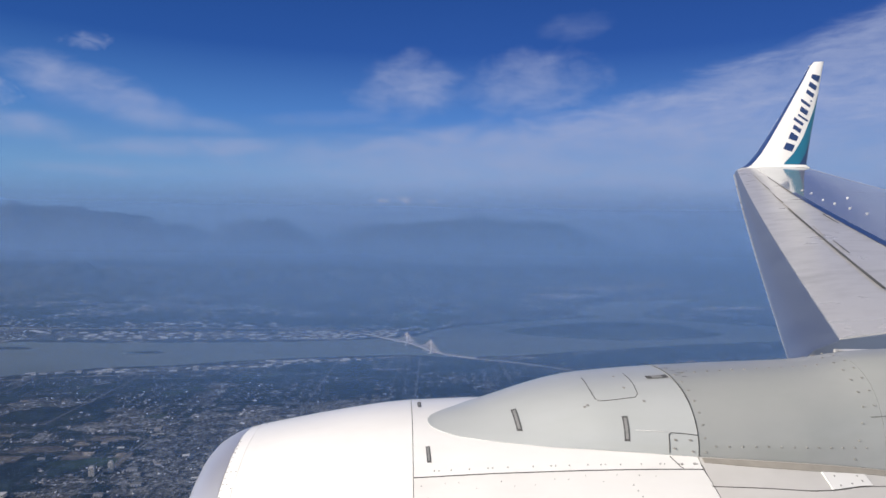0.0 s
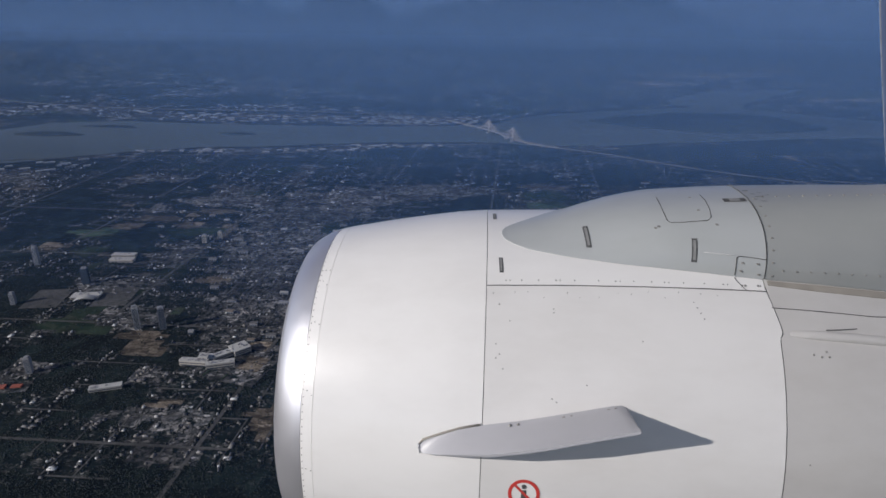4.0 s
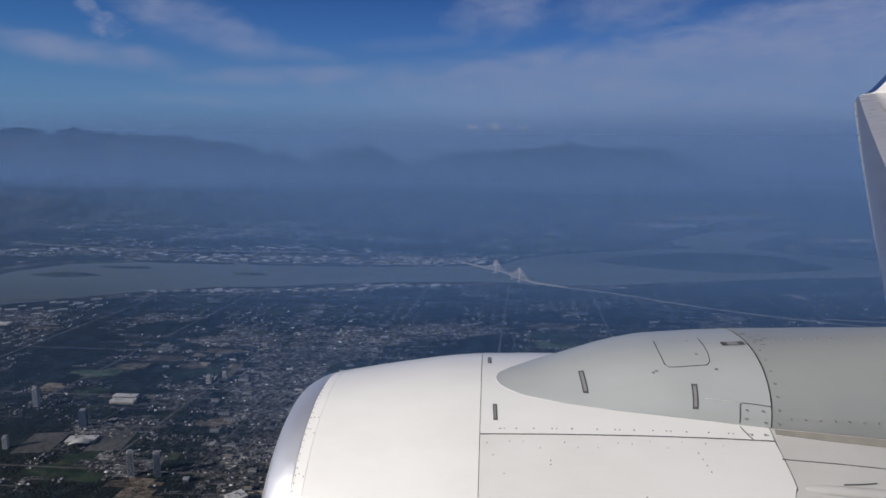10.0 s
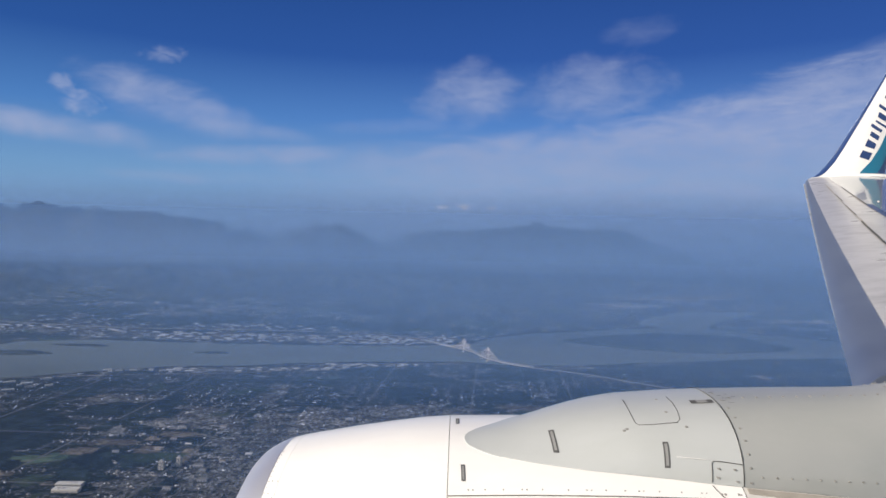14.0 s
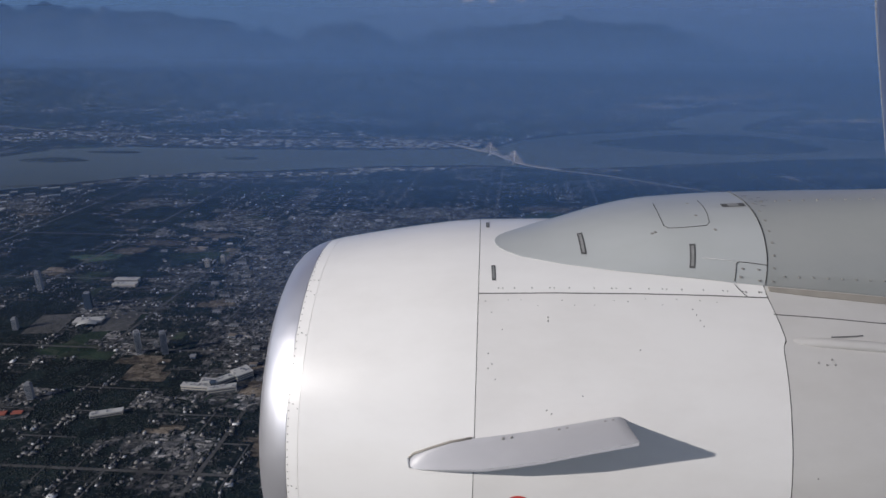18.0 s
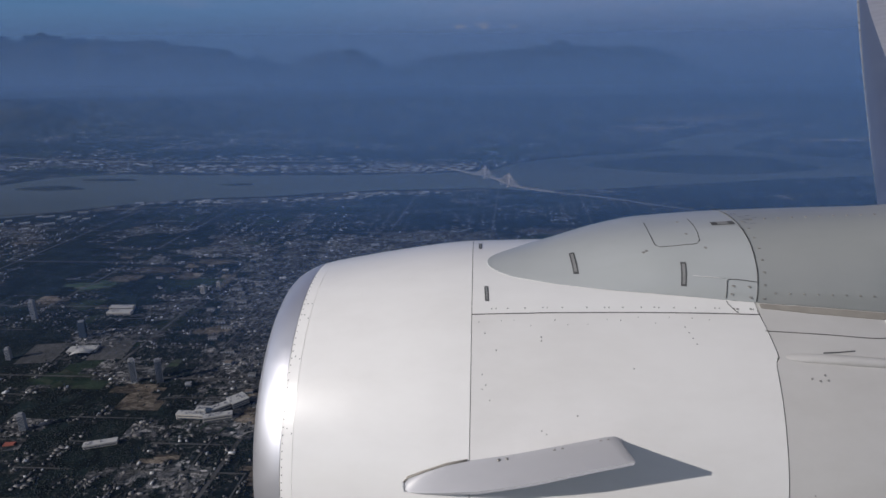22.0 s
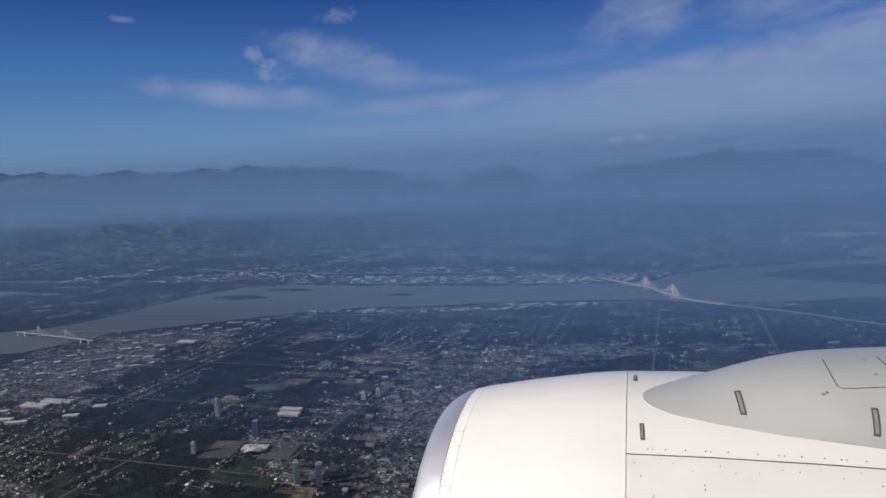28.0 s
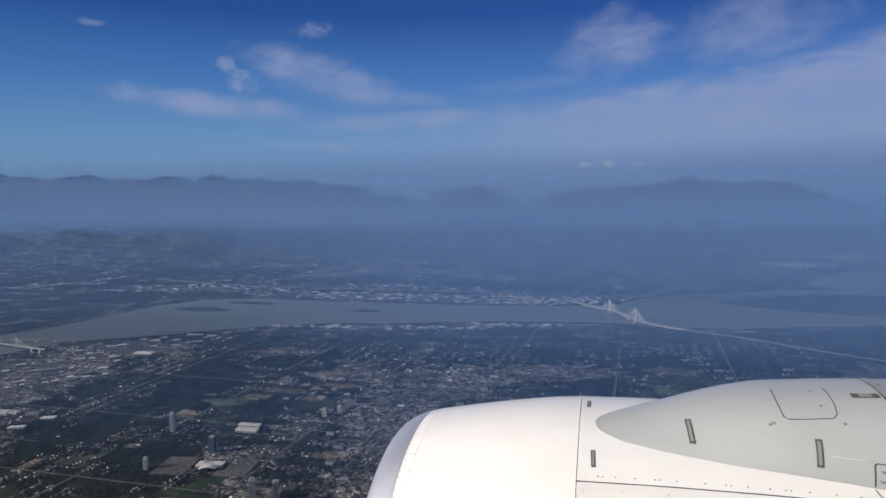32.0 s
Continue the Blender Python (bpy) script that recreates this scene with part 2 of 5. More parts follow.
# dark inner shell that shows in the joints
core_rows = [[(x, (radius(x) - 0.014) * math.cos(a), (radius(x) - 0.014) * math.sin(a)) for a in np.linspace(0, 2 * math.pi, 96, endpoint=False)] for x in np.linspace(-0.99, 2.98, 40)]
part("inner_shell", sheet("inner_shell", core_rows, SEAM, closed=True), engine)
# inlet cowl: narrow attachment band, then the barrel
skin("attachment_band", -0.998, -0.9405, -90, 270, WHITE, nc=128, nx=3)
skin("inlet_cowl", -0.9390, -0.150 - GAP / 2, -90, 270, WHITE, nc=128, nx=14)


def cowl_edge(x):
    return 121.0 - 1.6 * (x + 0.15) / 1.3


def apron_edge(x):
    """Clock of the joint between the reverser and the apron above it."""
    return lerp_table([(1.15, 124.2), (1.64, 124.0), (1.76, 123.2), (1.92, 121.0), (2.1, 119.6), (3.0, 118.0)], x)


skin("fan_cowl", -0.150 + GAP / 2, 1.150, 0, 0, COWL_SHADE, nc=120, nx=18, bend0=lambda x: cowl_edge(x) + 0.10, bend1=lambda x: 268, end=rear_joint)
skin("fan_cowl", -0.150 + GAP / 2, 1.150, 0, 0, COWL_SHADE, nc=60, nx=18, bend0=lambda x: 60 - 0.10 - cowl_edge(x) + 120, bend1=lambda x: -88)
skin("apron", -0.150 + GAP / 2, 1.150, 0, 0, WHITE, nc=36, nx=18, bend0=lambda x: cowl_edge(x) - 0.10, bend1=lambda x: 180 - cowl_edge(x) + 0.10)
skin("reverser_cowl", 1.156, 2.98, 0, 0, AFT_SHADE, nc=140, nx=20, bend0=lambda x: apron_edge(x) + 0.1, bend1=lambda x: 268, start=lambda c: rear_joint(c) + 0.0034)
skin("reverser_cowl", 1.156, 2.98, 0, 0, AFT_SHADE, nc=70, nx=20, bend0=lambda x: 179.9 - apron_edge(x), bend1=lambda x: -88)
skin("reverser_apron", 1.156, 2.98, 0, 0, AFT_SHADE, nc=30, nx=20, bend0=lambda x: apron_edge(x) - 0.1, bend1=lambda x: 180.1 - apron_edge(x))

# pylon fairing over the nacelle
CREST = [(-0.08, 1.053), (0.0, 1.064), (0.15, 1.090), (0.3, 1.125), (0.45, 1.158), (0.71, 1.206), (1.0, 1.236), (1.2, 1.251), (1.5, 1.270), (1.9, 1.292), (2.0, 1.303), (2.1, 1.318), (2.2, 1.338), (2.4, 1.356), (3.4, 1.40)]
FOOT = [(-0.075, 100.5), (-0.07, 102.0), (-0.055, 103.6), (-0.02, 105.4), (0.05, 107.8), (0.24, 110.7), (0.51, 113.0), (0.78, 114.2), (1.04, 115.3), (1.16, 115.6), (1.4, 115.5), (1.7, 114.9), (2.0, 113.6), (3.4, 111.0)]
FAR_FOOT = [(-0.075, 99.5), (-0.07, 98.4), (-0.055, 96.8), (-0.02, 94.8), (0.07, 90.5), (0.2, 83.0), (0.35, 75.5), (0.55, 69.0), (0.78, 65.8), (1.04, 64.7), (1.16, 64.0), (3.4, 61.0)]


def on_saddle(x, u, lift=0.004):
    """A point of the fairing; u runs from 0 at the inboard foot over the crest to 1 at the outboard one."""
    c, c2 = lerp_table(FOOT, x), lerp_table(FAR_FOOT, x)
    a = radians(c)
    r = radius(min(x, 3.0)) + 0.003
    w, z0 = -r * math.cos(a), r * math.sin(a)
    z1 = max(lerp_table(CREST, x), r)
    q = math.pi * u
    s = abs(math.cos(q)) ** 0.86 * (1 if math.cos(q) > 0 else -1)
    y, z = -w * s, z0 + (z1 - z0) * abs(math.sin(q)) ** 0.92
    b = radians(c + (c2 - c) * u)
    t = min(1.0, max(0.0, (x - 0.25) / 0.55))
    t = t * t * (3 - 2 * t)
    rr = r + (z1 - r) * abs(math.sin(q)) ** 0.75
    y, z = y * t + rr * math.cos(b) * (1 - t), z * t + rr * math.sin(b) * (1 - t)
    d = math.hypot(y, z)
    return (x, y * (1 + lift / d), z * (1 + lift / d))


def saddle(x, lift=0.0, n=28):
    """The fairing's section at a station."""
    return [on_saddle(x, k / n, lift) for k in range(n + 1)]


xs = [-0.075, -0.073, -0.07, -0.063, -0.055, -0.04, -0.02, 0.01, 0.04, 0.07, 0.11] + [0.16 + 0.0664 * k for k in range(16)]
part("pylon_fairing", sheet("pylon_fairing", [saddle(x) for x in xs], GREY, 0.01), engine, "grey pylon fairing")
part("strut_inner", sheet("strut_inner", [saddle(x, -0.010) for x in np.linspace(1.0, 3.3, 12)], SEAM), engine)
part("strut_panel", sheet("strut_panel", [saddle(x) for x in np.linspace(1.1605, 2.14, 24)], STRUT_SHADE, 0.008), engine, "grey pylon strut panel")
part("strut_panel", sheet("strut_panel", [saddle(x) for x in np.linspace(2.142, 3.4, 16)], STRUT_SHADE, 0.008), engine, "grey pylon strut panel")
# sealant strip between strut and reverser
STRIP_LOW = [(1.15, 117.3), (1.4, 117.9), (1.7, 117.6), (2.0, 116.2), (2.9, 114.0)]
strip = [[on(x, lerp_table(FOOT, x) + 0.35 + w * (lerp_table(STRIP_LOW, x) - lerp_table(FOOT, x) - 0.35), 0.004) for w in (0, 0.33, 0.67, 1.0)] for x in np.linspace(1.17, 2.9, 24)]
part("sealant_strip", sheet("sealant_strip", strip, STRIP, 0.004), engine, "worn brown sealant strip")


# fine dark joint lines drawn as narrow raised beads
def bead(name, pts, width, mat, parent=engine):
    v, f = tube(pts, width, 6)
    return part(name, mesh_of(name, v, f, mat, True), parent)


corner = [(1.02, 0.004)] + [(1.02, 0.004 + 0.012 * k) for k in range(1, 8)] + [(1.03, 0.098), (1.06, 0.097), (1.09, 0.095), (1.12, 0.092), (1.157, 0.088)]
bead("joint", [on_saddle(x, u, 0.0045) for x, u in corner], 0.0015, SEAM)
bead("strut_joint", [on_saddle(1.1575, u, 0.0035) for u in np.linspace(0, 1, 60)], 0.0012, SEAM)
bead("cowl_joint", [on(rear_joint(c) + 0.0025, c, 0.0) for c in np.linspace(118, 215, 110)], 0.0011, SEAM)
bead("cowl_joint", [on(x, cowl_edge(x), 0.0) for x in np.linspace(-0.148, 1.15, 40)], 0.0027, SEAM)
bead("joint", [on(1.02, 115.6, 0.002), on(1.03, 117.0, 0.002), on(1.045, 118.5, 0.002), on(1.06, 119.5, 0.002)], 0.0015, SEAM)
bead("joint", [on(x, apron_edge(x), 0.0) for x in np.linspace(1.154, 2.9, 40)], 0.0022, SEAM)
# pale corner plate at the aft end of the apron, and the strut's level joint
corner_plate = [[on(x, lerp_table(STRIP_LOW, x) + 0.2 + (apron_edge(x) - 0.35 - lerp_table(STRIP_LOW, x)) * k / 6, 0.005) for k in range(7)] for x in np.linspace(1.745, 1.985, 8)]
part("corner_plate", sheet("corner_plate", corner_plate, WHITE, 0.004), engine, "pale riveted corner plate")
bead("strut_joint", [on_saddle(x, 0.16, 0.0035) for x in np.linspace(2.08, 2.5, 8)], 0.0016, SEAM)
# access hatch on the fairing
hatch = [(0.73, 0.49), (0.725, 0.442), (0.722, 0.36), (0.725, 0.30), (0.74, 0.284), (0.80, 0.286), (0.86, 0.291), (0.915, 0.295), (0.935, 0.315), (0.945, 0.37), (0.95, 0.434), (0.95, 0.49)]
bead("hatch_joint", [on_saddle(x, u, 0.0008) for x, u in hatch], 0.0016, SEAM)


# soot-stained drain slots
def slot(corner, label="dark soot-stained vent slot", inset=False):
    s = part("vent_slot", mesh_of("vent_slot", *grid(corner), SLOT, False), engine, label)
    if inset:
        rows = [[Vector(r[0]).lerp(Vector(r[-1]), u) for u in (0.26, 0.74)] for r in corner]
        rows[0], rows[-1] = [p.lerp(q, 0.4) for p, q in zip(rows[0], rows[1])], [p.lerp(q, 0.4) for p, q in zip(rows[-1], rows[-2])]
        rows = [[tuple(p + Vector((0, p.y, p.z)).normalized() * 0.0012) for p in r] for r in rows]
        part("louvre", mesh_of("louvre", *grid(rows), VENT, False), s, "worn grey vent louvre")
    return s


def nacelle_slot(x, c0, c1, w, slant=0.0):
    return slot([[on(x + slant * i / 5 - w / 2 + w * j / 2, c0 + (c1 - c0) * i / 5, 0.0015) for j in range(3)] for i in range(6)], inset=True)


def saddle_slot(x, u0, u1, w, slant=0.0):
    return slot([[on_saddle(x + slant * i / 5 - w / 2 + w * j / 2, u0 + (u1 - u0) * i / 5, 0.002) for j in range(3)] for i in range(6)], inset=True)


nacelle_slot(-0.110, 84.5, 90.5, 0.018)
nacelle_slot(-0.083, 111.4, 116.8, 0.019, 0.004)
saddle_slot(0.337, 0.291, 0.088, 0.026, 0.010)
saddle_slot(0.832, 0.186, 0.050, 0.026, -0.004)
saddle_slot(1.09, 0.418, 0.446, 0.11)

bead("scratch", [on_saddle(0.87 + 0.02 * k, 0.108 - 0.001 * k, 0.0042) for k in range(8)], 0.0011, WHITE)
for x, u, l in ((1.17, 0.50, 0.03), (1.19, 0.47, 0.02), (1.20, 0.447, 0.035), (1.185, 0.425, 0.016), (1.23, 0.48, 0.018), (1.25, 0.457, 0.02), (1.21, 0.41, 0.025)):
    slot([[on_saddle(x + l * i / 3, u + v, 0.0055) for v in (0.0, 0.0022)] for i in range(4)], "short soot smear behind the joint")

# strake: a plate standing out from the inboard side
def strake_plate():
    """Root station and clock, then the free edge's station, clock and height over the skin."""
    rows = []
    for x0, c0, x1, c1, h in ((-0.425, 162.2, -0.420, 164.2, 0.006), (-0.405, 161.3, -0.407, 164.5, 0.012), (-0.34, 159.7, -0.36, 163.7, 0.045), (-0.25, 157.8, -0.288, 162.5, 0.085), (-0.13, 156.3, -0.12, 160.4, 0.160),
                              (0.0, 155.1, 0.004, 158.7, 0.200), (0.10, 154.0, 0.107, 157.3, 0.230), (0.28, 151.9, 0.288, 154.95, 0.260), (0.41, 150.4, 0.42, 153.5, 0.276), (0.45, 150.15, 0.459, 153.05, 0.280), (0.475, 150.7, 0.462, 153.05, 0.278)):
        row = []
        for k in range(11):
            u = k / 10
            x, c = x0 + (x1 - x0) * u, c0 + (c1 - c0) * u ** 0.92
            row.append(on(x, c, 0.003 + h * u ** 1.35))
        rows.append(row)
    return sheet("strake", rows, STRAKE, 0.012)


strake = part("strake", strake_plate(), engine, "grey vortex strake plate")
bead("flange", [on(-0.43, 162.6, 0.003), on(-0.41, 161.2, 0.004), on(-0.34, 159.5, 0.004), on(-0.25, 157.6, 0.004), on(-0.16, 156.4, 0.004)], 0.005, STRIP, strake)
bead("flange", [on(-0.43, 162.3, 0.003), on(-0.428, 163.4, 0.005), on(-0.42, 164.6, 0.006)], 0.006, STRAKE, strake)
for x, c in ((-0.03, 156.0), (0.005, 155.7), (0.20, 153.5), (0.233, 153.15), (0.39, 151.3), (0.42, 151.0)):
    bead("bolt", [on(x, c, 0.014), on(x, c, 0.024)], 0.007, RIVET, strake)


# warning sign: a red ring with a bar, a plain dark shape inside
def ring(x0, c0, r0, r1, mat, name, lift, n=40, parent=engine):
    rows = []
    for r in (r0, r1):
        rows.append([on(x0 + r * math.cos(2 * math.pi * k / n), c0 - math.degrees(r * math.sin(2 * math.pi * k / n) / 1.06), lift) for k in range(n)])
    return part(name, mesh_of(name, *grid(rows, True), mat), parent)


def patch(x0, c0, outline, mat, name, lift, parent=engine):
    return part(name, mesh_of(name, [on(x0 + x, c0 - math.degrees(y / 1.06), lift) for x, y in outline], [tuple(range(len(outline)))], mat), parent)


SIGN_X, SIGN_C = 0.045, 172.9
sign = ring(SIGN_X, SIGN_C, 0.0005, 0.068, WHITE, "warning_sign", 0.0012)
tagged(sign, "round white warning sign with a red ring and bar")
ring(SIGN_X, SIGN_C, 0.055, 0.070, RED, "sign_ring", 0.0025, parent=sign)
patch(SIGN_X, SIGN_C, [(-0.011, 0.018), (0.011, 0.018), (0.013, -0.045), (-0.013, -0.045)], SLOT, "sign_mark", 0.002, sign)
patch(SIGN_X, SIGN_C, [(0.012 * math.cos(k * 0.7), 0.034 + 0.012 * math.sin(k * 0.7)) for k in range(9)], SLOT, "sign_mark", 0.002, sign)
patch(SIGN_X, SIGN_C, [(-0.045, 0.036), (-0.037, 0.044), (0.045, -0.036), (0.037, -0.044)], RED, "sign_bar", 0.003, sign)

# raised drain fairing and screws aft of the fan cowl
bump_rows = []
for x, w, h in [(1.21, 0.4, 0.0), (1.24, 0.9, 0.008), (1.32, 1.2, 0.020), (1.5, 1.3, 0.030), (1.75, 1.3, 0.032), (2.0, 1.2, 0.026)]:
    bump_rows.append([on(x, 130.9 + w * math.cos(math.pi * k / 8), 0.7 * h * math.sin(math.pi * k / 8) + 0.0005) for k in range(9)])
part("drain_fairing", sheet("drain_fairing", bump_rows, AFT_SHADE), engine, "slim raised white drain fairing")

slot([[on(x, 129.35 - 8 * (x - 1.38) + w + 20 * (x - 1.38) * (1.53 - x), 0.003) for w in (-0.16, 0.16)] for x in np.linspace(1.38, 1.53, 7)], "narrow dark vent in the drain fairing")
RIVET_MESH = {}


def rivet(p, r=0.0065, parent=engine):
    """A flush screw head, slightly proud of the skin."""
    if r not in RIVET_MESH:
        v, f = tube([(0, 0, -0.002), (0, 0, 0.0012), (0, 0, 0.002)], [r, r, r * 0.7], 8)
        RIVET_MESH[r] = mesh_of("rivet", v, f, RIVET)
    ob = new("rivet", RIVET_MESH[r])
    ob.parent = parent
    ob.location = p
    d = Vector((0, p[1], p[2]))
    ob.rotation_mode = "QUATERNION"
    ob.rotation_quaternion = d.to_track_quat("Z", "X")
    return ob


rng = random.Random(4)
for k in range(46):                                   # attachment band of the lip
    rivet(on(-0.990, 96 + 2.2 * k, 0.0005), 0.0028)
for x in (-0.972, -0.948):
    for c in (112, 117, 131, 152, 176):
        rivet(on(x, c + rng.uniform(-1, 1), 0.0006), 0.0030)
for k in range(15):                                   # along the apron's lower edge
    x = -0.06 + 0.084 * k + rng.uniform(-0.02, 0.02)
    rivet(on(x, cowl_edge(x) - 1.6, 0.0006), 0.0036)
    if k % 3 == 0:
        rivet(on(x + 0.02, cowl_edge(x) - 1.6, 0.001), 0.003)
for k in range(14):                                   # on the fan cowl below it
    x = -0.10 + 0.078 * k + rng.uniform(-0.02, 0.02)
    rivet(on(x, cowl_edge(x) + 1.4 + 2.6 * (rng.random() ** 2), 0.0006), 0.0020 + 0.0008 * (k % 4 == 0))
for c in (126.5, 131, 137, 139.5, 140.5, 143):
    rivet(on(-0.10 + rng.uniform(-0.015, 0.06), c, 0.0008), 0.0032)
for c in (124, 125.5, 127, 128.5):
    rivet(on(0.80 + (c - 124) * 0.008, c, 0.0008), 0.0032)
for x, c in ((0.16, 128.5), (0.16, 127.5), (0.55, 135.0), (0.15, 149.5), (0.17, 150.2), (1.26, 162.0), (0.3, 146)):
    rivet(on(x, c, 0.0008), 0.0034)
for x, c in ((1.30, 136.0), (1.335, 136.4), (1.37, 136.2), (1.36, 135.0)):
    rivet(on(x, c, 0.001), 0.0052)
for k in range(17):                                   # over the strut's front joint
    u = 0.02 + 0.06 * k
    rivet(on_saddle(1.19, u, 0.0), 0.0068)
    rivet(on_saddle(2.055 - 0.5 * max(0, 0.2 - u), u, 0.004), 0.0062)
    if k > 2:
        rivet(on_saddle(2.115 - 0.5 * max(0, 0.2 - u), u, 0.006), 0.0062)
for k in range(17):                                   # along the strut's foot and crest
    rivet(on_saddle(1.24 + 0.066 * k, 0.045 + 0.0012 * k, 0.0), 0.0058) if k < 13 else None
    rivet(on_saddle(1.24 + 0.066 * k, 0.455 - 0.001 * k, 0.002), 0.0058) if k < 12 else None
for x, u in ((1.05, 0.07), (1.12, 0.07), (1.045, 0.03), (1.13, 0.02), (0.89, 0.367), (0.89, 0.472), (0.95, 0.27), (0.68, 0.26), (0.665, 0.25)):
    rivet(on_saddle(x, u, 0.0), 0.008)
for x, c in ((1.80, 118.6), (1.80, 121.6), (1.87, 120.6), (1.93, 117.6), (1.94, 119.2)):
    rivet(on(x, c, 0.0055), 0.0042)
for x, c in ((1.06, 118.0), (1.12, 117.8)):
    rivet(on(x, c, 0.001), 0.006)

# ---- wing ----
WO = Vector((3.7, 5.0, -0.95))
wing = thing("aircraft_wing", (0, 0, 0), "grey aircraft wing with bare metal leading edge and a white winglet", "wing")
wing.matrix_world = LEVEL @ Matrix.Translation(WO)
TIP_U, IN_U = Vector((8.33, 15.43, 1.46)), Vector((3.24, 5.0, -0.69))


def wing_at(y, ahead, up):
    """A point of the wing from the wing's empty: span station y, metres aft of the upper leading edge, metres above it."""
    u = (y - IN_U.y) / (TIP_U.y - IN_U.y)
    p = IN_U.lerp(TIP_U, u) + Vector((ahead, 0, up + 0.11 * ahead * (0.35 + 0.65 * u)))
    p.z -= 0.35 * u * (1 - u)
    return tuple(p - WO)


STATIONS = [4.02, 5.0, 6.5, 8.0, 9.5, 11.0, 12.5, 13.8, 14.6, 15.43]


def chord(y):
    return 1.95 + (15.2 - y) * 0.33


def nose(y):
    """Depth and drop of the slat's front face."""
    u = (15.2 - y) / 10.2
    return 0.06 + 0.24 * u, 0.07 + 0.12 * u


slat_rows, top_rows, low_rows = [], [], []
for y in STATIONS:
    d, h = nose(y)
    c = chord(y)
    s = 0.20 + 0.022 * (15.2 - y)
    slat_rows.append([wing_at(y, a, b) for a, b in ((-d * 0.6, -h * 1.9), (-d * 0.92, -h * 1.45), (-d, -h * 1.05), (-d * 0.93, -h * 0.78), (-d * 0.55, -h * 0.32), (-d * 0.1, -0.015), (0, 0))])
    top_rows.append([wing_at(y, a * c, b * c) for a, b in ((0.0, 0), (0.06, 0.006), (0.14, 0.010), (0.25, 0.010), (0.4, 0.006), (0.6, -0.008), (0.8, -0.03), (1.0, -0.06))])
    low_rows.append([wing_at(y, a * c, b * c) for a, b in ((-0.05, -0.06), (0.1, -0.10), (0.3, -0.12), (0.6, -0.11), (1.0, -0.063))])
part("slat_front", sheet("slat_front", slat_rows, LEAD, 0.012), wing, "bare metal leading edge slat")
part("slat_top", sheet("slat_top", [r[:4] for r in top_rows], WING, 0.012), wing, "streaked pale grey skin behind the leading edge")
part("upper_skin", sheet("upper_skin", [r[3:] for r in top_rows], BOX, 0.012), wing, "glossy blue-grey upper wing skin")
part("lower_skin", sheet("lower_skin", low_rows, WING, 0.012), wing)


rib = slat_rows[0] + top_rows[0][1:4] + [low_rows[0][2], low_rows[0][1], low_rows[0][0]]
part("slat_end", mesh_of("slat_end", rib, [tuple(range(len(rib)))], LEAD), wing, "shaded end rib of the slat")
inner_rows = []
for y in (2.2, 3.2, 4.2, 4.98):
    c = chord(y)
    inner_rows.append([wing_at(y, a, b) for a, b in ((0.55, -0.62), (0.30, -0.46), (0.22, -0.34), (0.30, -0.24), (0.55, -0.15), (1.0, -0.06), (1.8, 0.0), (0.5 * c, 0.0), (c, -0.06 * c))])
# LEAD's blue stands in for the dark blue shade on this skin.
part("inner_wing", sheet("inner_wing", inner_rows, LEAD, 0.012), wing, "inner wing skin behind the pylon, blue metal standing in for shade")
v, f = joined([box(-0.2, 0.16, -0.03, 0.03, -0.03, 0.0), box(-0.2, -0.17, -0.03, 0.03, -0.16, 0.0), box(0.12, 0.15, -0.03, 0.03, -0.16, 0.0)])
o = Vector(wing_at(3.82, 0.13, 0.0))
part("bracket", mesh_of("bracket", [tuple(Vector(q) + o) for q in v], f, WHITE), wing, "small white bracket")


def wing_line(name, ends, w, mat, lift=0.024):
    """A narrow strip on the upper skin: pairs of span station and share of the chord."""
    rows = []
    (y0, a0), (y1, a1) = ends
    for k in range(13):
        y, a = y0 + (y1 - y0) * k / 12, a0 + (a1 - a0) * k / 12
        c = chord(y)
        up = float(np.interp(a, (0, 0.06, 0.14, 0.25, 0.4, 0.6, 0.8, 1), (0, 0.006, 0.010, 0.010, 0.006, -0.008, -0.03, -0.06))) * c + lift
        rows.append([wing_at(y, a * c - w / 2, up), wing_at(y, a * c + w / 2, up)])
    return part(name, mesh_of(name, *grid(rows), mat), wing)


wing_line("slat_joint", ((5.0, 0.120), (9.6, 0.128)), 0.035, SLOT)
wing_line("slat_joint", ((9.6, 0.128), (13.6, 0.132)), 0.012, STRIP)
wing_line("spar_joint", ((11.2, 0.243), (13.6, 0.243)), 0.022, SLOT)
wing_line("spar_joint", ((5.0, 0.262), (11.2, 0.253)), 0.11, NAVY)
wing_line("skin_joint", ((11.2, 0.26), (11.25, 0.95)), 0.02, SEAM)
smudge = random.Random(8)
for k in range(9):                                    # soot trails beside the joints
    y, a = 5.6 + 7.2 * k / 8 + smudge.uniform(-0.2, 0.2), (0.135 if k % 3 else 0.236) + smudge.uniform(-0.006, 0.006)
    wing_line("soot_trail", ((y, a), (y + smudge.uniform(0.5, 1.4), a + smudge.uniform(-0.004, 0.004))), smudge.uniform(0.010, 0.022), SLOT if k % 2 else STRIP, 0.0235)
for y, a in ((11.6, 0.34), (11.2, 0.36), (10.4, 0.35), (10.0, 0.37), (9.5, 0.39), (9.0, 0.41), (10.6, 0.50)):
    c = chord(y)
    up = float(np.interp(a, (0.14, 0.25, 0.4, 0.6), (0.010, 0.010, 0.006, -0.008))) * c
    v, f = tube([wing_at(y, a * c, up + 0.005), wing_at(y, a * c, up + 0.014)], 0.018, 12)
    part("fuel_cap", mesh_of("fuel_cap", v, f, WHITE), wing, "small white round cap")

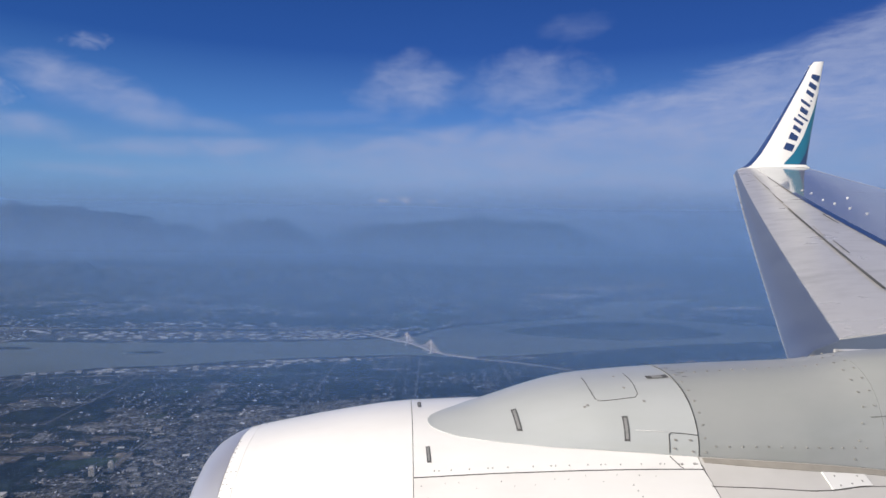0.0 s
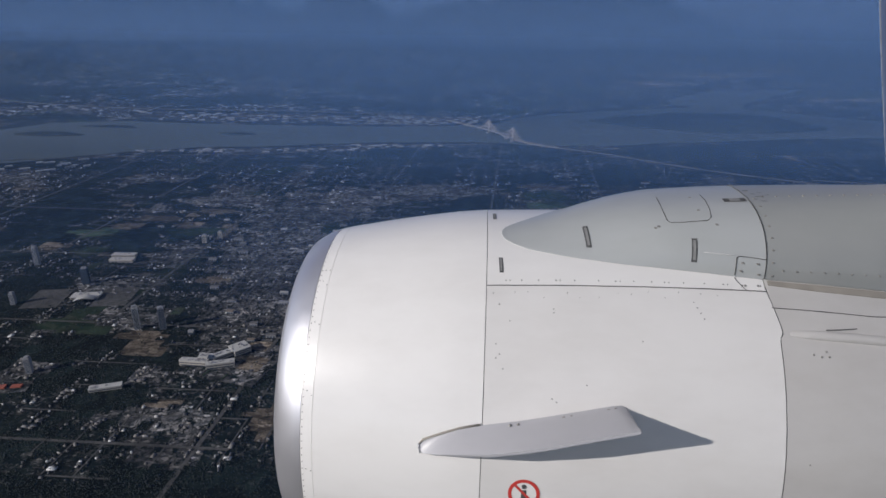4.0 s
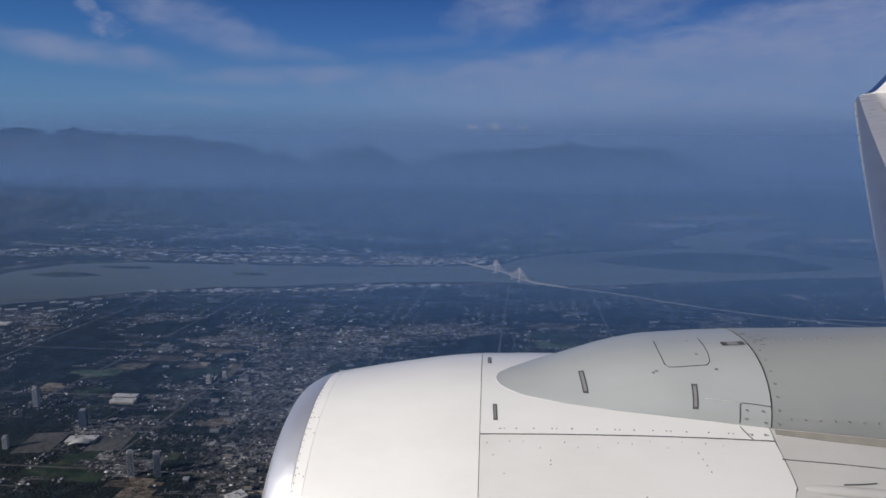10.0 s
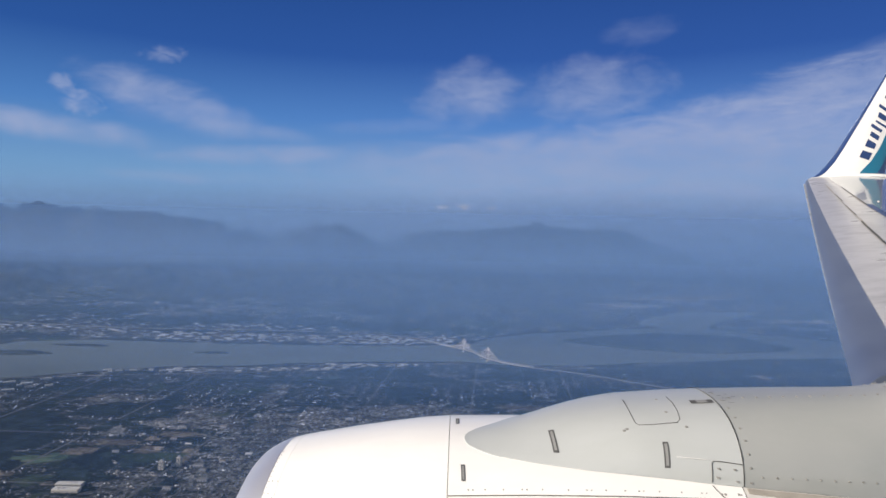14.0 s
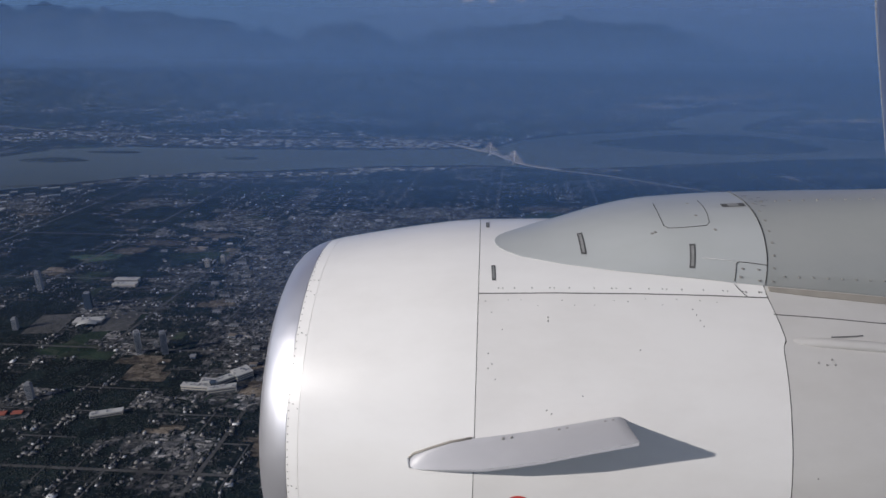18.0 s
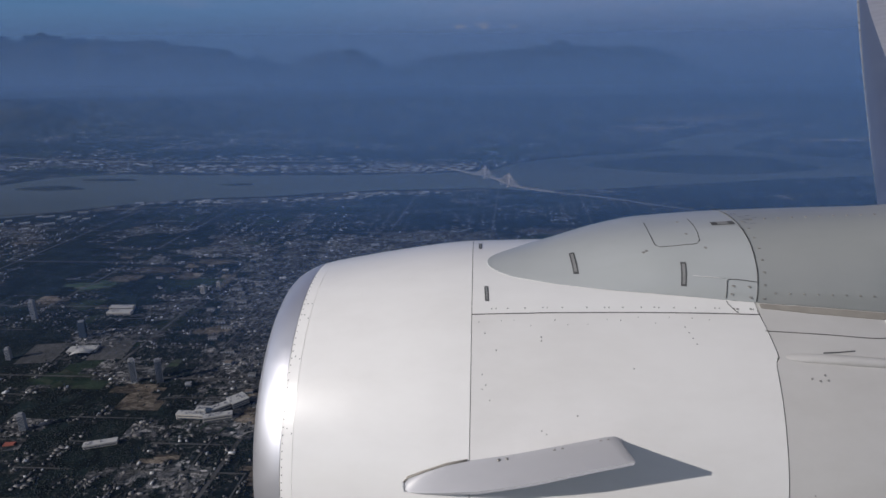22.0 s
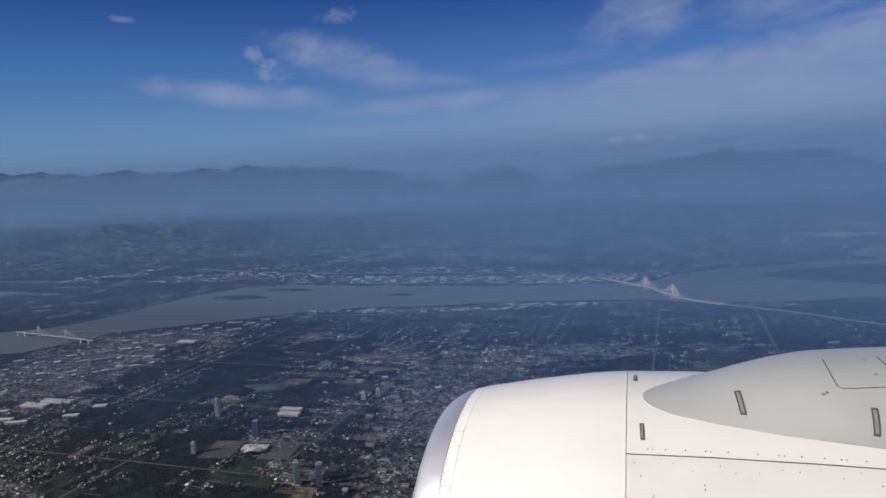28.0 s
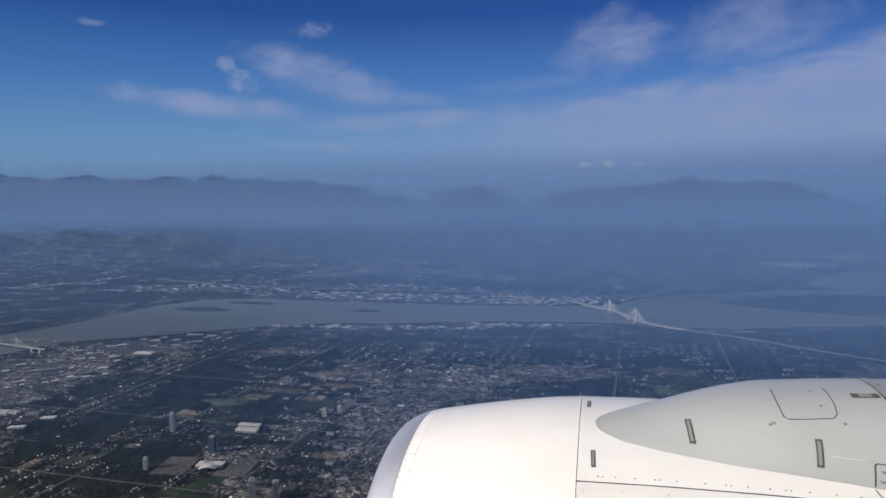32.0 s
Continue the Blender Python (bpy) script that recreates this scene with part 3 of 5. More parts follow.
# winglet: swept blade that curves up from the tip
WL = [  # height share, leading and trailing points
    (Vector((8.70, 15.20, 1.83)), Vector((10.70, 15.25, 1.93))),
    (Vector((8.98, 15.30, 1.95)), Vector((10.62, 15.31, 2.02))),
    (Vector((9.25, 15.34, 2.24)), Vector((10.66, 15.33, 2.30))),
    (Vector((9.55, 15.37, 2.68)), Vector((10.74, 15.36, 2.75))),
    (Vector((10.02, 15.40, 3.45)), Vector((10.88, 15.39, 3.52))),
    (Vector((10.50, 15.43, 4.26)), Vector((11.00, 15.42, 4.32))),
    (Vector((10.68, 15.44, 4.60)), Vector((11.06, 15.43, 4.66))),
    (Vector((10.80, 15.44, 4.70)), Vector((11.07, 15.43, 4.72))),
]


def wl_local(p):
    return Vector(p) - WO + Vector((-0.37, 0.23, -0.37))


def wl_point(h, c, out=0.0):
    """A point of the winglet's inboard face: h up the blade, c along the chord."""
    t = h * (len(WL) - 1)
    i = min(int(t), len(WL) - 2)
    a = WL[i][0].lerp(WL[i + 1][0], t - i)
    b = WL[i][1].lerp(WL[i + 1][1], t - i)
    thick = 0.075 * (b - a).length * (4 * c * (1 - c)) ** 0.6
    p = a.lerp(b, c)
    flat = max(0.0, 1 - 3.2 * h)
    return tuple(wl_local(p + Vector((0, -(thick + out) * (1 - 0.8 * flat), (thick * 0.3 + out) * flat))))


inner = [[wl_point(h, c) for c in (0, 0.03, 0.08, 0.16, 0.3, 0.5, 0.7, 0.85, 0.95, 1.0)] for h in np.linspace(0, 1, 22)]
winglet = part("winglet", sheet("winglet", inner, WHITE, -0.03), wing, "white swept winglet with a blue leading edge")


def wl_patch(name, hs, c0, c1, mat, out, n=6):
    rows = []
    for h in hs:
        a, b = c0(h), c1(h)
        rows.append([wl_point(h, a + (b - a) * k / n, out) for k in range(n + 1)])
    return part(name, mesh_of(name, *grid(rows), mat, True), winglet)


wl_patch("leading_edge", np.linspace(0.05, 0.97, 16), lambda h: 0.0, lambda h: 0.085, NAVY, 0.004)
wl_patch("teal_panel", np.linspace(0.13, 0.64, 16), lambda h: min(0.985, 0.60 + 0.385 * max(0, (h - 0.16) / 0.48) ** 1.2), lambda h: 0.99, TEAL, 0.004)
wl_patch("navy_panel", np.linspace(0.13, 0.42, 12), lambda h: min(0.99, 0.86 + 0.13 * max(0, (h - 0.13) / 0.29)), lambda h: 0.995, NAVY, 0.008)
# lettering as plain bars
HEIGHTS = [p[0].z for p in WL]
z = 2.29
for w, lo, hi in ((0.21, 0, 1), (0.15, 0, 1), (0.13, 0, 1), (0.09, 0, 1.3), (0.06, -0.3, 1), (0.15, 0, 1), (0.09, 0, 1.3), (0.045, 0, 0.2), (0.13, 0, 1), (0.15, 0, 1), (0.23, 0, 1)):
    rows = []
    for q in np.linspace(0.05, 0.85, 3):
        h = float(np.interp(z + w * q, HEIGHTS, np.linspace(0, 1, len(WL))))
        size = 0.30 / (lerp_table([(0.2, 1.45), (0.43, 1.19), (0.57, 0.88), (0.71, 0.52), (1.0, 0.3)], h))
        base = 0.50 + 0.24 * (h - 0.2) + size / 2
        rows.append([wl_point(h + 0.03 * v, base - size * v, 0.006) for v in np.linspace(hi * 0.86, lo, 4)])
    part("letter_bar", mesh_of("letter_bar", *grid(rows), NAVY, True), winglet)
    z += w + 0.06


# ---- land ----
LATTICES = {}


def value_noise(x, y, scale, seed):
    """Smooth lattice noise between 0 and 1 for arrays."""
    if seed not in LATTICES:
        LATTICES[seed] = np.random.RandomState(seed).rand(97, 97)
    r = LATTICES[seed]
    u, v = np.asarray(x) / scale + 1000.0, np.asarray(y) / scale + 1000.0
    i, j = np.floor(u).astype(int), np.floor(v).astype(int)
    a, b = u - i, v - j
    a, b = a * a * (3 - 2 * a), b * b * (3 - 2 * b)
    g = lambda p, q: r[(i + p) % 97, (j + q) % 97]
    return (g(0, 0) * (1 - a) + g(1, 0) * a) * (1 - b) + (g(0, 1) * (1 - a) + g(1, 1) * a) * b


LOW_BANK = [(-1500, 150), (-900, 300), (-640, 392), (-556, 428), (-540, 458), (-528, 498), (-490, 530), (-440, 556), (-400, 590), (-350, 622), (-290, 642), (-235, 650), (-180, 670), (-114, 685), (-49, 694), (0, 701), (52, 690), (93, 690), (170, 706), (241, 728), (385, 762), (585, 800), (1100, 820)]
HIGH_BANK = [(-1500, 250), (-900, 405), (-690, 480), (-628, 512), (-606, 546), (-594, 590), (-586, 645), (-574, 705), (-540, 758), (-468, 782), (-374, 778), (-294, 776), (-215, 778), (-129, 780), (-84, 790), (-22, 806), (20, 818), (48, 866), (112, 918), (200, 950), (270, 980), (340, 1010), (430, 985), (480, 935), (545, 910), (620, 893), (800, 880), (1100, 880)]


def low_bank(x):
    return np.interp(x, *zip(*LOW_BANK))


def high_bank(x):
    return np.interp(x, *zip(*HIGH_BANK))


HIGHWAY = [(-900, 985), (-740, 930), (-620, 900), (-480, 880), (-380, 882), (-267, 886), (-161, 878), (-85, 864), (-38, 830), (9, 758), (36, 707), (62, 686), (95, 672), (139, 648), (187, 612), (230, 585), (300, 552), (400, 520), (520, 500), (900, 470)]


def smooth_path(pts, per=10):
    """Catmull-Rom through points."""
    p = [Vector((*q, 0)) if len(q) == 2 else Vector(q) for q in pts]
    out = []
    for i in range(len(p) - 1):
        a, b, c, d = p[max(i - 1, 0)], p[i], p[i + 1], p[min(i + 2, len(p) - 1)]
        for k in range(per):
            t = k / per
            out.append(0.5 * (2 * b + (c - a) * t + (2 * a - 5 * b + 4 * c - d) * t * t + (3 * b - a - 3 * c + d) * t ** 3))
    return out + [p[-1]]


HW = smooth_path(HIGHWAY)
HWA = np.array([(p.x, p.y) for p in HW])


def near_path(x, y, path, width):
    d = np.full(np.shape(x), 1e9)
    for (ax, ay), (bx, by) in zip(path[:-1], path[1:]):
        dx, dy = bx - ax, by - ay
        t = np.clip(((x - ax) * dx + (y - ay) * dy) / (dx * dx + dy * dy + 1e-9), 0, 1)
        d = np.minimum(d, np.hypot(x - ax - t * dx, y - ay - t * dy))
    return d < width


# kinds of ground: 0 housing, 1 wood, 2 meadow, 3 works and yards, 4 bare earth
def blob(x, y, cx, cy, rx, ry, turn=0.0):
    c, s = math.cos(turn), math.sin(turn)
    u, v = (x - cx) * c + (y - cy) * s, -(x - cx) * s + (y - cy) * c
    return (u / rx) ** 2 + (v / ry) ** 2 + 0.8 * (value_noise(x, y, 22, 5) - 0.5) + 1.5 * (value_noise(x, y, 7, 6) - 0.5) < 1


WOODS = [(-205, 165, 78, 34, 0.05), (-120, 142, 90, 24, 0.05), (-225, 225, 46, 26, 0.2), (-312, 345, 95, 22, 1.45), (-250, 245, 40, 24, 0.2), (-205, 585, 62, 12, 0.25), (-122, 592, 50, 12, 0.15), (-71, 632, 40, 14, 0.2), (-262, 496, 42, 15, 0.3), (-319, 445, 28, 26, 0.2), (-272, 480, 36, 12, 0.2),
         (-247, 288, 26, 34, 0.2), (13, 512, 30, 12, 0.2), (-50, 466, 22, 11, 0.0), (-150, 196, 26, 11, 0.1), (-66, 232, 26, 40, 0.0), (-84, 215, 26, 12, 0.0), (-188, 232, 20, 13, 0.0), (60, 640, 46, 24, 0.4), (300, 690, 180, 24, 0.2), (-30, 610, 45, 14, 0.2), (-330, 560, 50, 9, 0.3),
         (120, 560, 30, 30, 0.0), (500, 640, 160, 40, 0.1), (-560, 800, 60, 26, 0.1), (-700, 760, 90, 60, 0.3), (-420, 960, 120, 40, 0.1), (-140, 950, 140, 34, 0.05), (-760, 1010, 160, 60, 0.1)]
MEADOWS = [(60, 1010, 80, 30, 0.1), (150, 1180, 70, 26, 0.1), (640, 1200, 130, 60, 0.1), (-192, 252, 17, 7, 0.0), (-256, 377, 18, 9, 0.1), (-183, 297, 6, 40, -0.35), (-240, 345, 9, 7, 0.0), (-60, 340, 24, 12, 0.0), (60, 360, 30, 12, 0.0), (200, 930, 60, 12, 0.2),
           (0, 930, 70, 24, 0.1), (420, 880, 100, 44, 0.05), (-190, 386, 22, 8, 0.0), (-100, 400, 16, 9, 0.2), (120, 470, 22, 8, 0.0)]
WORKS = [(-100, 476, 60, 26, 0.1), (-35, 500, 50, 20, 0.1), (-139, 391, 28, 44, 0.05), (-120, 440, 40, 26, 0.1), (-461, 405, 60, 62, 0.6), (-432, 345, 46, 30, 0.5), (-445, 488, 66, 34, 0.5), (-395, 320, 34, 16, 0.4), (-240, 636, 110, 10, 0.15), (-105, 672, 60, 8, 0.1),
         (-260, 832, 250, 34, 0.02), (-60, 846, 62, 26, 0.1), (-690, 840, 50, 34, 0.2), (-560, 870, 70, 24, 0.1), (540, 1430, 180, 40, 0.3), (-125, 345, 34, 42, 0.05), (-112, 275, 30, 34, 0.05), (-165, 262, 16, 10, 0), (-200, 455, 34, 14, 0.1), (430, 1200, 80, 16, 0.5), (-196, 300, 22, 12, 0.1), (-186, 345, 16, 18, 0.1)]
EARTH = [(-150, 238, 9, 4, 0.2), (-98, 240, 9, 7, -0.4), (-30, 400, 26, 7, 0.0), (90, 425, 34, 7, 0.1), (-230, 410, 18, 6, 0.0), (500, 1460, 190, 46, 0.30), (330, 1250, 60, 26, 0.2), (330, 1300, 50, 20, 0.1), (-116, 196, 14, 2.5, 0.2), (640, 1290, 90, 14, 0.0), (660, 1120, 120, 20, 0.05), (620, 1210, 60, 8, 0.1), (300, 1240, 44, 14, 0.1), (108, 1180, 26, 9, 0.0), (-330, 640, 70, 5, 0.2), (-241, 392, 12, 6, 0.1), (-193, 430, 14, 5, 0.1), (60, 520, 26, 6, 0.0), (-202, 398, 12, 6, 0.1), (-148, 310, 9, 5, 0.2), (-109, 231, 9, 6, 0.2), (-145, 233, 10, 6, 0.2), (-270, 352, 14, 7, 0.1), (-155, 246, 10, 4, 0.1), (-320, 846, 40, 9, 0.0), (-120, 826, 26, 7, 0.05)]


def ground_kind(x, y):
    n = 0.6 * value_noise(x, y, 46, 11) + 0.4 * value_noise(x, y, 15, 12)
    far = y > 1000
    k = np.where(n > np.where(far, 0.56, 0.63), 1, 0)
    k = np.where((n < 0.25), 2, k)
    k = np.where((value_noise(x, y, 27, 14) > 0.74) & (k == 0), 3, k)
    k = np.where((value_noise(x, y, 19, 15) > 0.92) & (k == 0), 4, k)
    for b in WOODS:
        k = np.where(blob(x, y, *b), 1, k)
    k = np.where((k == 1) & (y < 245) & (value_noise(x, y, 16, 18) > 0.70), 0, k)
    for b in MEADOWS:
        k = np.where(blob(x, y, *b), 2, k)
    for b in WORKS:
        k = np.where(blob(x, y, *b), 3, k)
    for b in EARTH:
        k = np.where(blob(x, y, *b), np.where(y > 1000, 5, 4), k)
    return k


def land_material(name, a, b, scale):
    """Ground seen from high above: fine mottling and slow changes of tone."""
    n = Nodes(name, 0.95)
    v = n.coord()
    col = n.mix(n.ramp(n.noise(v, scale, 8, 0.7), (0.35, 0.0), (0.65, 1.0)), a, b)
    g = n.ramp(n.noise(v, scale * 0.12, 3), (0.3, 0.62), (0.7, 1.2))
    n.colour(n.mix(1.0, col, g, "MULTIPLY"))
    n.bsdf.inputs["Specular IOR Level"].default_value = 0.15
    return n.mat


def plot_material(name, stops, cell, crowns=None, cover=0.5, rough=0.9):
    """Plots seen from high above: cells of many tones, scuffed at two scales, with clumps of trees over them."""
    n = Nodes(name, rough)
    v = n.coord()
    lot = n.add("ShaderNodeTexVoronoi", Scale=1.0, Randomness=0.85)
    n.link(n.coord((1 / cell[0], 1 / cell[1], 1)), lot.inputs["Vector"])
    tone = n.tree.nodes.new("ShaderNodeSeparateColor")
    n.link(lot.outputs["Color"], tone.inputs[0])
    col = n.ramp(tone.outputs[0], *stops)
    wide = n.add("ShaderNodeTexVoronoi", Scale=1.0, Randomness=0.9)
    n.link(n.coord((0.14 / cell[0], 0.11 / cell[1], 1)), wide.inputs["Vector"])
    block_tone = n.tree.nodes.new("ShaderNodeSeparateColor")
    n.link(wide.outputs["Color"], block_tone.inputs[0])
    col = n.mix(1.0, col, n.ramp(block_tone.outputs[1], (0.0, 0.5), (0.6, 0.95), (1.0, 1.7)), "MULTIPLY")
    col = n.mix(1.0, col, n.ramp(n.noise(v, 1.3, 6, 0.75), (0.3, 0.45), (0.7, 1.5)), "MULTIPLY")
    if crowns:
        clumps = n.noise(n.coord((1, 0.8, 1)), 0.30, 9, 0.78)
        col = n.mix(n.ramp(clumps, (cover - 0.035, 0.0), (cover + 0.035, 0.9)), crowns, col)
    col = n.mix(1.0, col, n.ramp(n.noise(n.coord((1, 0.7, 1)), 0.09, 5, 0.7), (0.34, 0.5), (0.66, 1.55)), "MULTIPLY")
    n.colour(n.mix(1.0, col, n.ramp(n.noise(v, 0.018, 4), (0.3, 0.7), (0.7, 1.2)), "MULTIPLY"))
    n.bsdf.inputs["Specular IOR Level"].default_value = 0.12
    return n.mat


CROWNS = (0.006, 0.011, 0.011)
L_HOUSE = plot_material("suburb_ground", ((0.0, (0.011, 0.017, 0.016)), (0.4, (0.025, 0.029, 0.027)), (0.72, (0.050, 0.049, 0.046)), (0.9, (0.098, 0.092, 0.083)), (1.0, (0.19, 0.18, 0.16))), (1.5, 0.9), CROWNS, 0.51)
L_WOOD = plot_material("wood_floor", ((0.0, (0.005, 0.009, 0.009)), (0.7, (0.011, 0.017, 0.015)), (1.0, (0.020, 0.025, 0.020))), (1.2, 1.2))
L_GRASS = plot_material("meadow", ((0.0, (0.020, 0.038, 0.022)), (0.6, (0.036, 0.054, 0.032)), (1.0, (0.062, 0.064, 0.044))), (9.0, 4.0), CROWNS, 0.37)
L_WORKS = plot_material("paved_yard", ((0.0, (0.044, 0.047, 0.051)), (0.45, (0.100, 0.098, 0.098)), (0.8, (0.172, 0.16, 0.15)), (1.0, (0.34, 0.32, 0.30))), (2.2, 1.2), CROWNS, 0.475)
L_EARTH = plot_material("bare_earth", ((0.0, (0.075, 0.060, 0.046)), (0.6, (0.14, 0.115, 0.088)), (1.0, (0.23, 0.195, 0.15))), (3.0, 1.4), CROWNS, 0.34)
L_DRY = plot_material("dry_fields", ((0.0, (0.10, 0.09, 0.065)), (0.5, (0.21, 0.17, 0.125)), (1.0, (0.36, 0.30, 0.225))), (16.0, 7.0), CROWNS, 0.40)
L_MARSH = plot_material("marsh_meadow", ((0.0, (0.026, 0.034, 0.028)), (0.6, (0.044, 0.050, 0.040)), (1.0, (0.075, 0.074, 0.058))), (14.0, 7.0), CROWNS, 0.40)
L_ROAD = land_material("asphalt_road", (0.062, 0.061, 0.059), (0.115, 0.111, 0.104), 0.4)
L_PALE = land_material("concrete_road", (0.17, 0.15, 0.125), (0.27, 0.24, 0.20), 0.4)

def rise_at(x, y):
    """Height of the land beyond the river."""
    return np.clip((y - 1080) / 500, 0, 1) * 16 * value_noise(x, y, 260, 21) + np.clip((y - 900) / 200, 0, 1) * np.clip(-x / 200, 0, 1) * 9 * value_noise(x, y, 120, 22)


gx = np.concatenate([np.linspace(-4300, -900, 18), np.linspace(-820, 820, 330), np.linspace(900, 4300, 18)])
gy = np.concatenate([np.linspace(-1500, 80, 8), np.linspace(110, 520, 150), np.linspace(525, 1100, 110), np.linspace(1112, 2200, 120), np.linspace(2300, 4700, 20)])
GX, GY = np.meshgrid(gx, gy)
rise = rise_at(GX, GY)
gverts = np.stack([GX.ravel(), GY.ravel(), rise.ravel()], 1)
ny, nx = GX.shape
ii, jj = np.meshgrid(np.arange(ny - 1), np.arange(nx - 1), indexing="ij")
base = (ii * nx + jj).ravel()
gfaces = np.stack([base, base + 1, base + nx + 1, base + nx], 1)
gme = bpy.data.meshes.new("ground")
gme.from_pydata(gverts.tolist(), [], gfaces.tolist())
for m in (L_HOUSE, L_WOOD, L_GRASS, L_WORKS, L_EARTH, L_DRY):
    gme.materials.append(m)
kx, ky = (GX[:-1, :-1] + GX[1:, 1:]) / 2, (GY[:-1, :-1] + GY[1:, 1:]) / 2
gme.polygons.foreach_set("material_index", ground_kind(kx, ky).ravel().astype(np.int32))
gme.update()
tagged(new("ground", gme), "wide suburban land with woods, meadows and yards", "ground", kind="structure")

# river
n = Nodes("river_water", 0.46)
wf = n.noise(n.coord((1, 2.5, 1)), 0.02, 5)
n.colour(n.mix(wf, (0.082, 0.094, 0.080), (0.118, 0.124, 0.102)))
n.bsdf.inputs["Specular IOR Level"].default_value = 0.18
n.bump(n.noise(n.coord((1, 1.6, 1)), 1.4, 4), 0.35, 0.12)
n.bsdf.inputs["IOR"].default_value = 1.33
WATER = n.mat
xs = np.unique(np.concatenate([np.linspace(-1500, 1100, 120), [q[0] for q in LOW_BANK + HIGH_BANK]]))
wob = lambda x, s: 5.0 * (value_noise(x, 0 * x + s, 30, 31) - 0.5)
rows = [[(x, float(low_bank(x) + wob(x, 3)) * (1 - v) + float(high_bank(x) + wob(x, 90)) * v, 0.25) for v in np.linspace(0, 1, 5)] for x in xs]
tagged(part("river", sheet("river", rows, WATER)), "broad calm grey-green river", "river", kind="structure")
arm = smooth_path([(345, 990), (368, 1058), (440, 1140), (550, 1250), (680, 1430), (900, 1560), (1300, 1640)])
rows = [[(p.x + s * w, p.y - s * w * 0.6, 0.9 + 0.0105 * max(0, p.y - 1000)) for s in (-1, 0, 1)] for p, w in zip(arm, np.linspace(48, 40, len(arm)))]
tagged(part("river_arm", sheet("river_arm", rows, WATER)), "narrow upper arm of the river", "river", kind="structure")


def island(cx, cy, rx, ry, label):
    rows = []
    for r, z in ((1.0, 0.1), (0.97, 0.9), (0.8, 1.1), (0.4, 1.2), (0.01, 1.2)):
        rows.append([(cx + r * rx * math.cos(a) * (1 + 0.16 * math.sin(3 * a + cx)), cy + r * ry * math.sin(a) * (1 + 0.14 * math.sin(2 * a + cy)), z) for a in np.linspace(0, 2 * math.pi, 40, endpoint=False)])
    return tagged(part("island", sheet("island", rows, [L_MARSH], closed=True)), label, "island", kind="structure")


island(312, 866, 146, 70, "low wooded river island")
island(-285, 716, 22, 6, "small wooded river islet")
island(-500, 690, 40, 12, "low wooded river islet by the bend")
island(-455, 742, 34, 7, "low wooded river islet by the bend")

SAND = land_material("dull_sand", (0.15, 0.125, 0.095), (0.23, 0.195, 0.15), 0.15)
for cx, cy, rx, ry in ((520, 1405, 120, 12), (300, 1290, 40, 9)):
    rows = [[(cx + r * rx * math.cos(a) * (1 + 0.2 * math.sin(3 * a + cx) + 0.1 * math.sin(7 * a)), cy + r * ry * math.sin(a) * (1 + 0.35 * math.sin(2 * a + cx) + 0.3 * math.sin(5 * a + cy)) + 0.25 * r * rx * math.cos(a), z + 0.018 * max(0, cy - 1000)) for a in np.linspace(0, 2 * math.pi, 60, endpoint=False)] for r, z in ((1, -0.5), (0.95, 2.0), (0.5, 2.4), (0.01, 2.4))]
    tagged(part("sand_bank", sheet("sand_bank", rows, SAND, closed=True)), "dull sandy bank beside the upper river", "sand bank", kind="structure")

# highway ribbons, thick slabs lying on the land
def ribbon(name, path, width, mat, z, label, category="road", thick=0.25, kind="structure"):
    rows = []
    for i, p in enumerate(path):
        d = (path[min(i + 1, len(path) - 1)] - path[max(i - 1, 0)])
        q = Vector((-d.y, d.x, 0)).normalized() * width / 2
        zz = z(p) if callable(z) else z
        rows.append([(p.x - q.x, p.y - q.y, zz), (p.x - q.x * 0.1, p.y - q.y * 0.1, zz), (p.x + q.x * 0.1, p.y + q.y * 0.1, zz), (p.x + q.x, p.y + q.y, zz)])
    ob = part(name, sheet(name, rows, mat, thick, False))
    return tagged(ob, label, category, kind=kind)


i0 = min(range(len(HW)), key=lambda i: (HW[i] - Vector((-55, 833, 0))).length)
i1 = min(range(len(HW)), key=lambda i: (HW[i] - Vector((85, 676, 0))).length)
ribbon("highway", HW[:i0 + 1], 4.6, L_PALE, 0.8, "pale concrete highway along the river")
ribbon("highway", HW[i1:], 3.8, L_PALE, 0.8, "pale concrete highway leaving the bridge")
ribbon("ramp", smooth_path([(-330, 828), (-280, 846), (-220, 842), (-160, 858), (-110, 852)]), 2.2, L_PALE, 0.7, "curved highway ramp")
ribbon("ramp", smooth_path([(300, 566), (340, 560), (420, 548), (520, 552)]), 3.0, L_PALE, 0.7, "curved highway ramp")
ribbon("railway_bank", smooth_path([(-470, 560), (-330, 598), (-210, 622), (-100, 672), (20, 690)]), 2.6, L_EARTH, 0.5, "sandy railway bank beside the river", "railway")

# bridge
CONC = plain("bridge_concrete", (0.50, 0.47, 0.43), 0.7, 0, 0.2, 0.8)
CABLE = plain("pale_cable", (0.55, 0.47, 0.40), 0.5, 0, 0.1, 1.0)
DECK = plain("bridge_deck", (0.36, 0.33, 0.29), 0.8, 0, 0.25, 0.5)
bridge = thing("cable_stayed_bridge", (22, 732, 0), "long cable-stayed concrete bridge with two tall masts over the river", "bridge")
BO = Vector((22, 732, 0))
path = HW[i0:i1 + 1]


def deck_z(p):
    return 0.9 + 4.6 * math.exp(-((p - BO).length / 62.0) ** 2)


